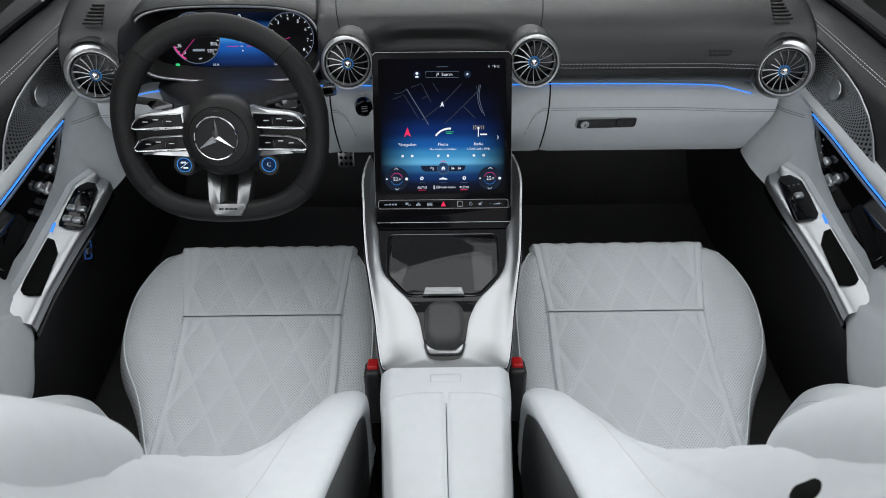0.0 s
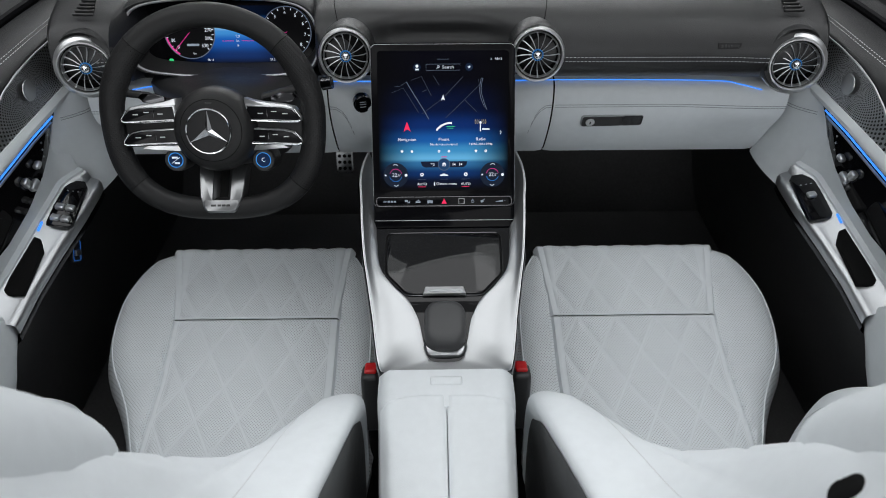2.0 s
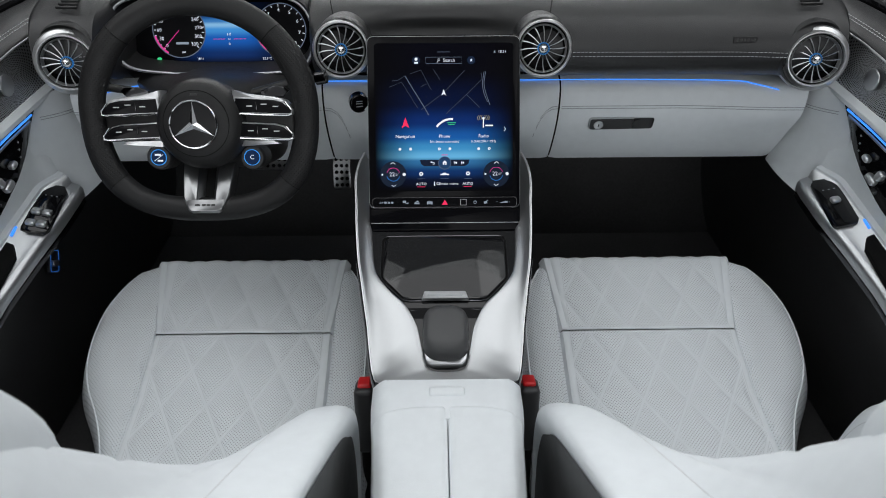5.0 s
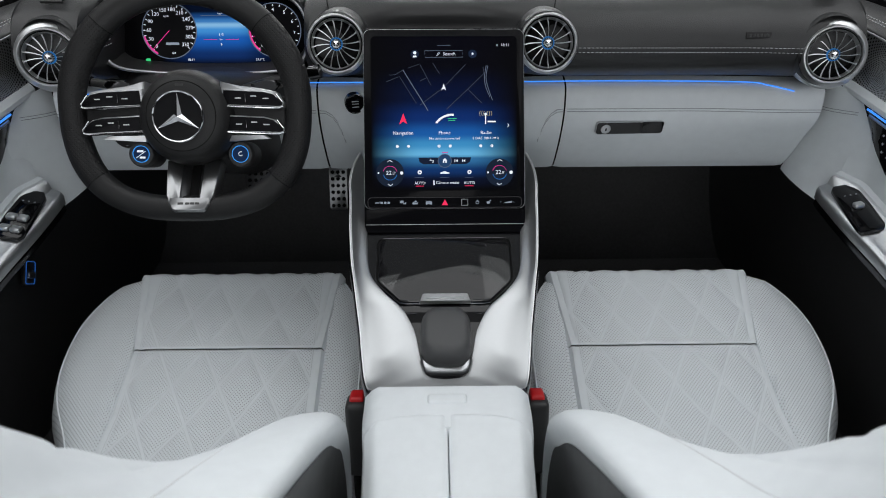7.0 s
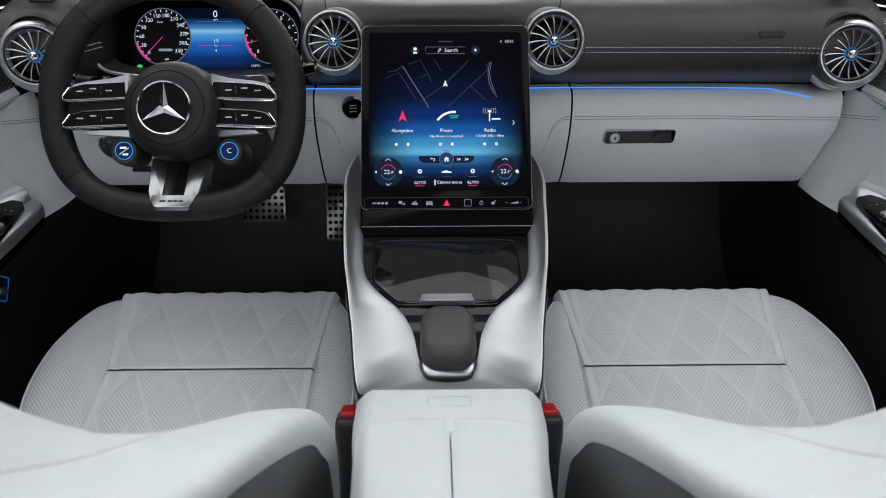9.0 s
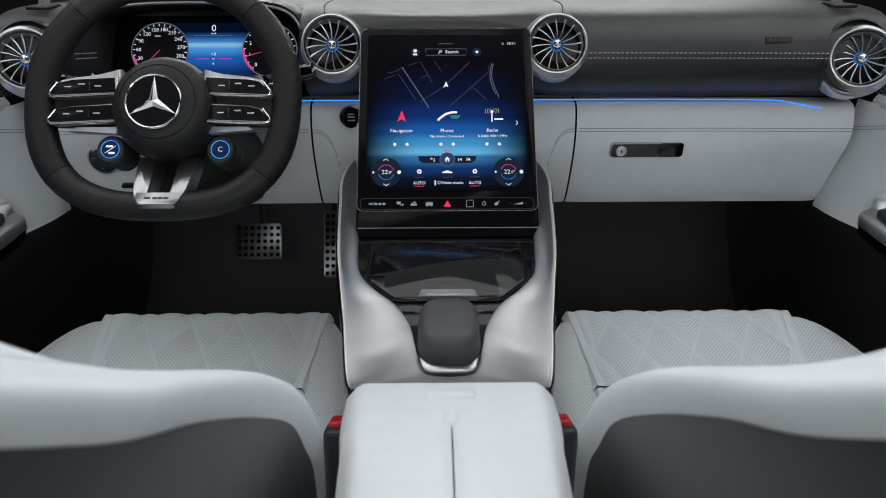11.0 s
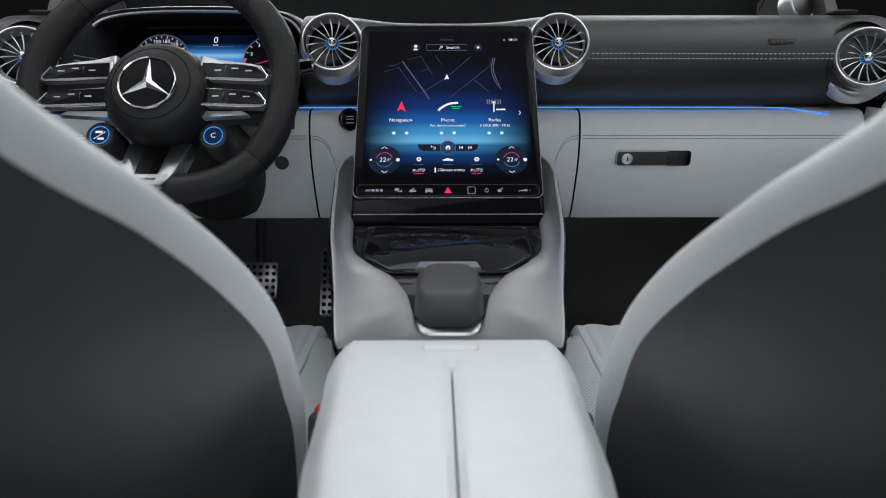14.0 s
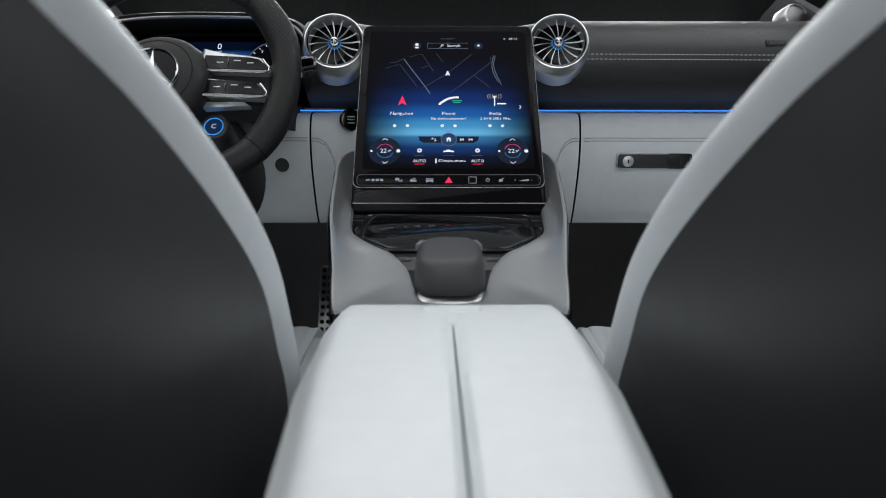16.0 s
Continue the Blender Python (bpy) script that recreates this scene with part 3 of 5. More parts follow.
def build_vent(wide):
    root = thing("air_vent", "round turbine air vent with a broad silver ring" if wide else "round turbine air vent with a slim silver ring", "air vent", (0, 0, 0), "round air vents")
    ring = [(0.0388, -0.006), (0.0388, 0.003), (0.0398, 0.005), (0.0415, 0.0045), (0.0425, 0.001), (0.0430, -0.008)]
    ring += [(0.0445, -0.010), (0.0485, -0.012), (0.0510, -0.016), (0.0515, -0.026), (0.049, -0.06)] if wide else [(0.0440, -0.010), (0.0450, -0.014), (0.0445, -0.022), (0.0420, -0.05)]
    part("outer_ring", lathe(ring, 64), RINGM, root, "stepped satin silver ring")
    part("inner_ring", lathe([(0.0340, -0.012), (0.0350, 0.000), (0.0358, 0.002), (0.0366, 0.000), (0.0370, -0.01)], 56), RINGM, root)
    part("throat", lathe([(0.0352, -0.001), (0.0345, -0.02), (0.030, -0.030), (0.0, -0.032)], 40), RUBBER, root)
    hub = part("hub", lathe([(0.0080, -0.012), (0.0080, -0.001), (0.0072, 0.003), (0.005, 0.007), (0.002, 0.0095), (0.0, 0.010)], 24), CHROME, root, "polished pointed hub")
    part("glow_ring", lathe([(0.0082, -0.003), (0.0094, -0.002), (0.0096, -0.004), (0.0082, -0.006)], 24), VGLOW, hub, "faint glowing blue ring")
    for i in range(16):
        a = 2 * math.pi * i / 16
        rows = []
        for k in range(9):
            f = k / 8
            r = 0.0095 + 0.0252 * f
            an = a + 0.09 * f * f
            w = 0.0005 + 0.0005 * f
            c, s = math.cos(an), math.sin(an)
            z0, z1 = -0.0032 - 0.0005 * f, -0.001 - 0.001 * f
            rows.append([(r * c - w * s, r * s + w * c, z1), (r * c + w * s, r * s - w * c, z1 - 0.0008), (r * c + w * 0.6 * s, r * s - w * 0.6 * c, z0), (r * c - w * 0.6 * s, r * s + w * 0.6 * c, z0)])
        part("blade", loft(rows, True, True), SATIN, root)
    return root


slim = build_vent(False)
slim.matrix_basis = plane_pose((-0.157, 1.018, 0.756), (1, 0.10, 0), (0, 0.30, 0.95))
copy_thing(slim, plane_pose((0.158, 1.018, 0.756), (1, -0.10, 0), (0, 0.30, 0.95)))
broad = build_vent(True)
broad.matrix_basis = plane_pose((0.592, 1.018, 0.736), (1, -0.28, 0), (0, 0.25, 0.95))
copy_thing(broad, plane_pose((-0.586, 1.018, 0.738), (1, 0.28, 0), (0, 0.25, 0.95)))

# ---- console ----
console = thing("centre_console", "console with satin silver wings, black panel and white leather armrest", "console", (0, 0.6, 0.0))
CREST = [(0.0, 0.607, 0.457), (0.050, 0.607, 0.457), (0.086, 0.609, 0.453), (0.0965, 0.627, 0.4515), (0.1035, 0.665, 0.468), (0.107, 0.690, 0.479), (0.1135, 0.725, 0.495), (0.119, 0.755, 0.509), (0.1255, 0.790, 0.525), (0.131, 0.840, 0.548), (0.134, 0.880, 0.566), (0.137, 0.915, 0.582), (0.134, 0.945, 0.594), (0.126, 0.972, 0.602)]
INNER = [(0.0, 0.6235, 0.457), (0.018, 0.6255, 0.458), (0.0265, 0.633, 0.460), (0.0325, 0.655, 0.467), (0.0380, 0.682, 0.4765), (0.0435, 0.698, 0.4815), (0.0575, 0.7235, 0.490), (0.083, 0.7505, 0.4975), (0.1025, 0.782, 0.5055), (0.110, 0.835, 0.519), (0.113, 0.875, 0.529), (0.114, 0.910, 0.540), (0.113, 0.945, 0.550), (0.108, 0.965, 0.556)]
cs, ins = spline(CREST, 104), spline(INNER, 104)
for s in (1, -1):
    rows, outer = [], []
    for i in range(104):
        c, q = np.array(cs[i]), np.array(ins[i])
        wide = min(1, np.linalg.norm(c - q) / 0.05) * sstep(0.612, 0.66, c[1])
        row = [(s * q[0], q[1] + 0.001, q[2] - 0.03), (s * q[0], q[1], q[2] - 0.0012)]
        for k in range(21):
            f = k / 20
            p = q + (c - q) * f
            p[2] += -0.0075 * wide * math.sin(math.pi * f ** 1.5) - 0.0008 * (1 - sstep(0, 0.05, f))
            if k:
                row.append((s * p[0], p[1], p[2]))
            else:
                row.append((s * (p[0] + 0.0006), p[1], p[2] + 0.0002))
        row += [(s * (c[0] + 0.0012), c[1], c[2] + 0.0003), (s * (c[0] + 0.0026), c[1], c[2] - 0.0008)]
        rows.append(row)
        if c[1] > 0.6085 and c[0] > 0.05:
            outer.append([(s * (c[0] + dx), c[1], c[2] + dz) for dx, dz in ((0.0022, -0.001), (0.0046, -0.003), (0.0062, -0.009), (0.0064, -0.018), (0.004, -0.034), (-0.004, -0.064))])
    part("wing", loft(rows), WING, console, "sweeping satin silver wing")
    part("wing_band", loft(outer), SMOKE, console, "dark polished band along the wing")
    part("wing_edge", tube([(s * (c[0] + 0.0026), c[1], c[2] - 0.0004) for c in cs[18:]], 0.0010, 8), RINGM, console, "bright metal edge line")
    rows = []
    for i in range(16, 104):
        c = cs[i]
        rows.append([(s * (c[0] - 0.004), c[1], c[2] - 0.055), (s * (c[0] - 0.010), c[1], c[2] - 0.12), (s * (c[0] - 0.012), c[1], 0.18), (s * (c[0] - 0.010), c[1], 0.0)])
    part("side_panel", loft(rows), CARPET, console, "black carpeted flank")


# piano black bed and its lid
def bed_z(y):
    return 0.493 + (0.252 if y > 0.733 else 0.33) * (y - 0.733)


bed = []
for y in np.linspace(0.616, 0.965, 60):
    xs = float(np.interp(y, [r[1] for r in INNER], [r[0] for r in INNER])) + 0.004
    sunk = 0.009 * sstep(0.722, 0.708, y)
    bed.append([(x, y, bed_z(y) - 0.0025 - sunk + 0.018 * sstep(0.865, 0.93, y)) for x in np.linspace(-xs, xs, 13)])
part("black_bed", loft(bed), PIANO, console, "glossy piano black panel")
lid_m = plane_pose((0, 0.784, bed_z(0.784)), (1, 0, 0), (0, 0.97, 0.2444))
half = [(0.050, -0.0545), (0.058, -0.0530), (0.063, -0.0500), (0.0880, -0.0215), (0.0910, -0.0160), (0.0920, -0.0100), (0.0935, 0.0500), (0.0925, 0.0560), (0.0890, 0.0610), (0.0830, 0.0630)]
lid_outline = half + [(-x, y) for x, y in half[::-1]]
part("lid_gap", slab([(x * 1.025, y * 1.035) for x, y in lid_outline], -0.010, -0.0012, lid_m), RUBBER, console, "dark gap round the lid")
part("tray_lid", slab(lid_outline, -0.012, 0.0012, lid_m, 0.0022), PIANO, console, "closed glossy black sliding tray lid")
part("lid_rim", tube([lid_m @ Vector((x * 1.03, y * 1.042, -0.0008)) for x, y in lid_outline], 0.0009, 6, True), SMOKE, console, "dark polished rim of the lid")
grip = part("lid_grip", slab([(-0.0335, -0.0065), (0.0335, -0.0065), (0.0300, 0.0065), (-0.0300, 0.0065)], -0.001, 0.0055, lid_m @ pose(0, -0.0515, 0.001), 0.0015), RINGM, console, "small satin silver grip")
part("grip_slot", rbox((0.050, 0.0035, 0.001), lid_m @ pose(0, -0.0525, 0.0066), 0.0004, 1), SATIN, grip)
for k in (-1, 1):
    part("bed_joint", rbox((0.026, 0.0012, 0.0012), pose(k * 0.050, 0.7165, bed_z(0.7165) - 0.0032), 0.0004, 1), SMOKE, console)
# armrest: a fixed front piece and two lid halves
def rest_w(y):
    return lerp_table([(0.05, 0.058), (0.28, 0.070), (0.42, 0.088), (0.57, 0.098), (0.62, 0.098)], y)[0]


def rest_z(y):
    return 0.4515 + 0.0085 * sstep(0.640, 0.607, y) + 0.003 * sstep(0.55, 0.3, y)


base = []
for i in range(44):
    y = 0.6085 - i * 0.01270
    w, z = rest_w(y), rest_z(y) - (0.016 if y < 0.540 else 0.001)
    row = [(-w - 0.004, y, 0.0), (-w - 0.003, y, 0.30), (-w - 0.001, y, 0.40), (-w, y, 0.425)]
    for u in np.linspace(-1, 1, 25):
        row.append((u * w, y, z - 0.016 * (1 - sstep(0, 0.2, 1 - abs(u))) ** 2))
    row += [(w, y, 0.425), (w + 0.001, y, 0.40), (w + 0.003, y, 0.30), (w + 0.004, y, 0.0)]
    base.append(row)
base.insert(0, [(x * 0.995, 0.6095, z - 0.0025) for x, y, z in base[0]])
base.insert(0, [(x * 0.99, 0.6097, min(z - 0.01, 0.40)) for x, y, z in base[1]])
part("armrest_base", loft(base), WHITE, console, "white leather armrest base")
for s in (1, -1):
    rows = []
    ys = list(np.linspace(0.567, 0.558, 7)) + list(np.linspace(0.55, 0.065, 50))
    for y in ys:
        w = rest_w(y) - 0.0045
        f = sstep(0.0, 0.008, 0.568 - y)
        row = []
        for k in range(19):
            u = k / 18
            x = 0.0008 + (w - 0.0008) * u
            yy = y - 0.016 * (x / 0.09) ** 4
            e = sstep(0, 0.003, x - 0.0008)
            o = sstep(0, 0.016, w - x)
            row.append((s * x, yy, rest_z(yy) - 0.003 * (1 - e) ** 2 - 0.011 * (1 - o) ** 2 - 0.0035 * (1 - f) + 0.0008 * e * o * f))
        row = [(s * 0.0008, y, rest_z(y) - 0.020)] + row + [(s * (w + 0.001), row[-1][1], rest_z(y) - 0.022)]
        rows.append(row)
    part("lid_half", loft(rows), WHITE, console, "white leather half of the armrest lid")
part("release_button", rbox((0.047, 0.0155, 0.009), pose(0, 0.588, 0.4572, 2), 0.004), WHITE, console, "pale release button of the armrest")

# ---- gear selector ----
sel = thing("gear_selector", "dark grey leather gear selector with a chrome lip on the console", "gear selector", (0, 0.67, 0.46))
rows = []
for i in range(15):
    f = i / 14
    a = math.pi / 2 * f
    k = math.cos(a) ** 0.24 if f < 1 else 0.05
    rows.append([(x * k, y * k, 0.031 * math.sin(a) ** 0.9) for x, y in rounded(0.064, 0.076, 0.022, 7)])
bm = loft(rows, True, True)
bm.transform(plane_pose((0, 0.678, 0.471), (1, 0, 0), (0, 0.96, 0.28)))
part("knob", bm, mat("grey_leather", (0.055, 0.056, 0.058), 0.5, 0, 0.1, 60, 0.2, 900), sel)
part("chrome_lip", slab(rounded(0.064, 0.036, 0.015), -0.004, 0.004, plane_pose((0, 0.654, 0.458), (1, 0, 0), (0, 0.93, 0.36)), 0.004), SATIN, sel, "bright chrome lip")

# ---- centre touchscreen ----
SU = Vector((0, 0.1375, 0.222)).normalized()
SM = plane_pose((0.002, 0.947, 0.665), (1, 0, 0), SU)
screen = thing("touchscreen", "large upright touchscreen with a lit blue menu above the console", "touchscreen", (0.002, 0.95, 0.60))
part("housing", slab(rounded(0.236, 0.300, 0.010), -0.016, -0.001, SM @ pose(0, -0.016, 0), 0.001), GLASS, screen, "black housing")
part("frame", slab(rounded(0.236, 0.264, 0.010), -0.006, 0.0, SM, 0.001), SATIN, screen, "thin satin metal frame")
part("glass", slab(rounded(0.2342, 0.2622, 0.0095), 0.0, 0.0008, SM, 0.0005), GLASS, screen, "glossy black glass")

# ---- steering wheel ----
WN = Vector((0, -0.905, 0.425)).normalized()
WU = Vector((0, 0.425, 0.905)).normalized()
WC = Vector((-0.362, 0.891, 0.692)) + WU * 0.026 - WN * 0.030
WM = plane_pose(WC, (1, 0, 0), WU)
wheel = thing("steering_wheel", "black leather flat-bottomed sports steering wheel with silver spokes", "steering wheel", tuple(WC))

# ---- what the touchscreen shows ----


def spot(u, v, h=0.0014):
    """A place on the glass, in the units of the menu's own grid (0..344 across, 0..286 down)."""
    t = v / 286
    k = 1.084 * t / (1.084 * t + 1 - t)
    return SM @ Vector(((u - 171.5) / (148.5 + 12.5 * t) * 0.1165, 0.130 - 0.26 * k, h))


UNIT = 0.000755


def on_glass(u, v, h=0.0014):
    m = SM.copy()
    m.translation = spot(u, v, h)
    return m


def flat(outline, m):
    bm = bmesh.new()
    bm.faces.new([bm.verts.new(m @ Vector((x, y, 0))) for x, y in outline])
    return bm


def disc(r, m, k=28, inner=0.0):
    pts = [(math.cos(2 * math.pi * i / k), math.sin(2 * math.pi * i / k)) for i in range(k)]
    if not inner:
        return flat([(r * x, r * y) for x, y in pts], m)
    bm = bmesh.new()
    a = [bm.verts.new(m @ Vector((r * x, r * y, 0))) for x, y in pts]
    b = [bm.verts.new(m @ Vector((inner * x, inner * y, 0))) for x, y in pts]
    for i in range(k):
        j = (i + 1) % k
        bm.faces.new((a[i], a[j], b[j], b[i]))
    return bm


def stroke(pts, w, h=0.0014):
    """A drawn line on the glass through grid places."""
    bm = bmesh.new()
    P = [spot(u, v, h) for u, v in pts]
    nrm = SM.to_3x3() @ Vector((0, 0, 1))
    prev = None
    for i, p in enumerate(P):
        d = (P[min(i + 1, len(P) - 1)] - P[max(i - 1, 0)]).normalized()
        s = d.cross(nrm) * (w * UNIT / 2)
        row = (bm.verts.new(p + s), bm.verts.new(p - s))
        if prev:
            bm.faces.new((prev[0], row[0], row[1], prev[1]))
        prev = row
    return bm


MENU = glow_panel("menu_glow", [(0.0, (0, 0, 0)), (0.07, (0.002, 0.005, 0.02)), (0.13, (0.004, 0.03, 0.13)), (0.205, (0.03, 0.16, 0.36)), (0.235, (0.13, 0.45, 0.74)), (0.30, (0.045, 0.27, 0.55)), (0.37, (0.009, 0.10, 0.37)), (0.47, (0.003, 0.024, 0.14)), (0.60, (0.001, 0.005, 0.030)), (0.82, (0, 0, 0.002))], 0.95, 0.30)
GREYUI = emit("display_dim_line", (0.30, 0.38, 0.55), 0.35)
DEEP = emit("display_deep_blue", (0.004, 0.016, 0.05), 0.8)
disp = part("display", flat(rounded(0.214, 0.226, 0.006), SM @ pose(0, 0.008, 0.00125)), MENU, screen, "lit menu, black above and glowing blue below", False)


def ui(name, bm, material, label=""):
    part(name, bm, material, disp, label, False)



def t_(text, u, v, size, material=None, align="CENTER"):
    ui("lettering", words(text, size * UNIT * 1.08, on_glass(u, v, 0.0016), align), material or GLOW_W)


t_("Search", 182, 36, 8.5)
ui("search_field", stroke([(136, 31), (207, 31), (207, 41), (136, 41), (136, 31)], 0.9), GREYUI)
ui("search_icon", merge(disc(2.4 * UNIT, on_glass(162, 35), 14, 1.5 * UNIT), stroke([(160, 37), (158, 39)], 1.2)), GLOW_W)
ui("grab_line", stroke([(159, 23), (184, 23)], 1.0), GREYUI)
t_("18:11", 287, 23, 7)
ui("signal_icon", flat([(-1.8 * UNIT, -2 * UNIT), (1.8 * UNIT, -2 * UNIT), (1.2 * UNIT, 2 * UNIT), (-1.2 * UNIT, 2 * UNIT)], on_glass(272, 23)), GLOW_G)
for u, v in ((117, 36), (226, 36)):
    ui("icon_disc", disc(8 * UNIT, on_glass(u, v)), DEEP)
ui("profile_icon", merge(disc(3.2 * UNIT, on_glass(117, 34, 0.0016), 16), flat([(-4 * UNIT, -5 * UNIT), (4 * UNIT, -5 * UNIT), (3 * UNIT, -1.5 * UNIT), (-3 * UNIT, -1.5 * UNIT)], on_glass(117, 37, 0.0016))), GLOW_W)
star_o = [((3.6 if i % 2 == 0 else 1.5) * UNIT * math.sin(math.pi * i / 5), (3.6 if i % 2 == 0 else 1.5) * UNIT * math.cos(math.pi * i / 5)) for i in range(10)]
ui("star_icon", flat(star_o, on_glass(226, 36, 0.0016)), GLOW_W)
# the street map
for pts, w, g in (([(68, 68), (80, 67), (94, 60)], 1.0, 0), ([(62, 78), (87, 70), (118, 112)], 1.0, 0), ([(94, 60), (104, 74), (132, 112), (140, 124)], 1.7, 1), ([(104, 57), (126, 51), (146, 83)], 1.0, 0), ([(137, 73), (126, 77)], 1.0, 0), ([(151, 50), (163, 66)], 1.0, 0), ([(125, 115), (170, 88), (213, 52)], 1.0, 0), ([(176, 122), (215, 92), (248, 66), (246, 56)], 1.0, 0), ([(218, 91), (244, 112)], 1.0, 0), ([(252, 54), (249, 72), (252, 88), (260, 103)], 1.3, 1), ([(255, 54), (252, 72), (256, 88), (265, 108)], 1.3, 1)):
    ui("map_road", stroke([tuple(p) for p in spline(pts, max(2, 5 * (len(pts) - 1)))] if len(pts) > 2 and g else pts, w), GREYUI if g else emit("map_line", (0.2, 0.26, 0.4), 0.22))


def arrow(u, v, k, material):
    e = k * UNIT
    ui("arrow_icon", flat([(0, 1.1 * e), (-0.75 * e, -1.0 * e), (0, -0.5 * e), (0.75 * e, -1.0 * e)], on_glass(u, v, 0.0016)), material)


arrow(171, 87, 6, GLOW_W)
arrow(92, 137, 10.5, GLOW_R)
ui("phone_icon", stroke([tuple(p) for p in spline([(156, 144), (160, 140), (170, 134), (182, 131), (190, 131)], 12)], 4.2), GLOW_W)
ui("call_icon", merge(stroke([(178, 137), (196, 137)], 1.4), stroke([(180, 140), (193, 140)], 1.2)), GLOW_GR)
ui("radio_icon", merge(stroke([(252, 131), (252, 146)], 2.2), disc(2.6 * UNIT, on_glass(252, 130, 0.0016), 14)), GLOW_W)
for k in (4, 8, 12):
    for sgn in (-1, 1):
        ui("wave_icon", stroke([(252 + sgn * (k - 1.4), 125), (252 + sgn * k, 129), (252 + sgn * (k - 1.4), 133)], 1.0), emit("wave_gold", (0.6, 0.55, 0.3), 0.6))
ui("radio_tag", stroke([(256, 142), (272, 142)], 3.0), GLOW_W)
t_("Navigation", 91, 160, 8.6)
t_("Phone", 172, 160, 8.6)
t_("Radio", 253, 160, 8.6)
t_("No device connected", 172, 169, 6.4)
t_("5 DAB 208.1 MHz", 253, 169, 6.4)
ui("chevron", stroke([(295, 144.5), (298, 148), (295, 151.5)], 1.2), GLOW_W)
for u in (79, 101, 161, 183, 243, 265):
    e = 3.2 * UNIT
    ui("shortcut_icon", disc(e, on_glass(u, 181.5), 6 if u % 2 else 5, e * 0.35 if u in (265, 161) else 0.0), GLOW_W)
ui("page_dots", stroke([(166, 192), (178, 192)], 1.6), GLOW_M)
ui("dock", flat([(x * UNIT, y * UNIT) for x, y in ((-51, 6.5), (51, 6.5), (49, -2), (42, -6.5), (-42, -6.5), (-49, -2))], on_glass(172, 206)), emit("dock_dark", (0.002, 0.008, 0.03), 0.9))
ui("home_disc", disc(13 * UNIT, on_glass(172, 206, 0.0016), 32), emit("home_blue", (0.01, 0.05, 0.14), 0.9))
ui("home_ring", disc(13.4 * UNIT, on_glass(172, 206, 0.0017), 32, 12.4 * UNIT), GREYUI)
ui("home_icon", flat([(x * UNIT, y * UNIT) for x, y in ((-3.6, -4), (-1.2, -4), (-1.2, -0.5), (1.2, -0.5), (1.2, -4), (3.6, -4), (3.6, 0.6), (5, 0.6), (0, 5), (-5, 0.6), (-3.6, 0.6))], on_glass(172, 206, 0.0018)), GLOW_W)
ui("back_icon", stroke([(147, 208.5), (150, 208), (150, 205), (142, 205), (144.5, 203)], 1.3, 0.0016), GLOW_W)
for u in (195, 210):
    ui("skip_icon", merge(stroke([(u - 3, 203.5), (u - 3, 208.5)], 1.2, 0.0016), flat([(2.5 * UNIT, 2.5 * UNIT), (2.5 * UNIT, -2.5 * UNIT), (-2 * UNIT, 0)], on_glass(u, 206, 0.0016))), GLOW_W)
for u in (63, 281):
    ui("climate_disc", disc(27 * UNIT, on_glass(u, 226, 0.0014), 40), emit("climate_dark", (0.003, 0.010, 0.028), 0.9))
    m = on_glass(u, 226, 0.0017)
    arc = lambda a0, a1, r, w: merge(*[flat([(rr * UNIT * math.cos(radians(a)), rr * UNIT * math.sin(radians(a))) for rr, a in ((r, b0), (r, b0 + (a1 - a0) / 12), (r - w, b0 + (a1 - a0) / 12), (r - w, b0))], m) for b0 in [a0 + (a1 - a0) * i / 12 for i in range(12)]])
    ui("warm_arc", arc(15, 165, 14, 1.0), GLOW_M)
    ui("cool_arc", arc(195, 345, 14, 1.0), GLOW_B)
    t_("22", u - 2.5, 226, 10.5)
    t_(".0\u00b0", u + 7.5, 226.5, 6.5)
    for dv, sg in ((-20, 1), (20, -1)):
        ui("chevron", stroke([(u - 5, 226 + dv + 1.5 * sg), (u, 226 + dv - 1.5 * sg), (u + 5, 226 + dv + 1.5 * sg)], 1.1, 0.0017), GLOW_W)
    for du in (-23, 23):
        ui("fan_icon", disc((2.0 if du < 0 else 3.4) * UNIT, on_glass(u + du, 226, 0.0017), 8), GLOW_W)
for u in (122, 221):
    ui("seat_icon", disc(4.5 * UNIT, on_glass(u, 225), 6, 1.8 * UNIT), GLOW_W)
    t_("AUTO", u, 243.5, 7.2)
    ui("red_line", stroke([(u - 9, 248.5), (u + 8, 248.5)], 1.2), GLOW_R)
    ui("thin_line", stroke([(u - 9, 234), (u + 8, 234)], 0.6), GREYUI)
ui("car_icon", flat([(x * UNIT, y * UNIT) for x, y in ((-9, -2), (9, -2), (8.5, 0.5), (4, 1.2), (1.5, 3), (-3, 3), (-5.5, 1), (-9, 0.5))], on_glass(172, 226)), GLOW_W)
ui("thin_line", stroke([(163, 234), (181, 234)], 0.6), GREYUI)
t_("Climate menu", 177, 243, 7.4)
ui("thermo_icon", stroke([(150, 239), (150, 247)], 2.2), GLOW_W)
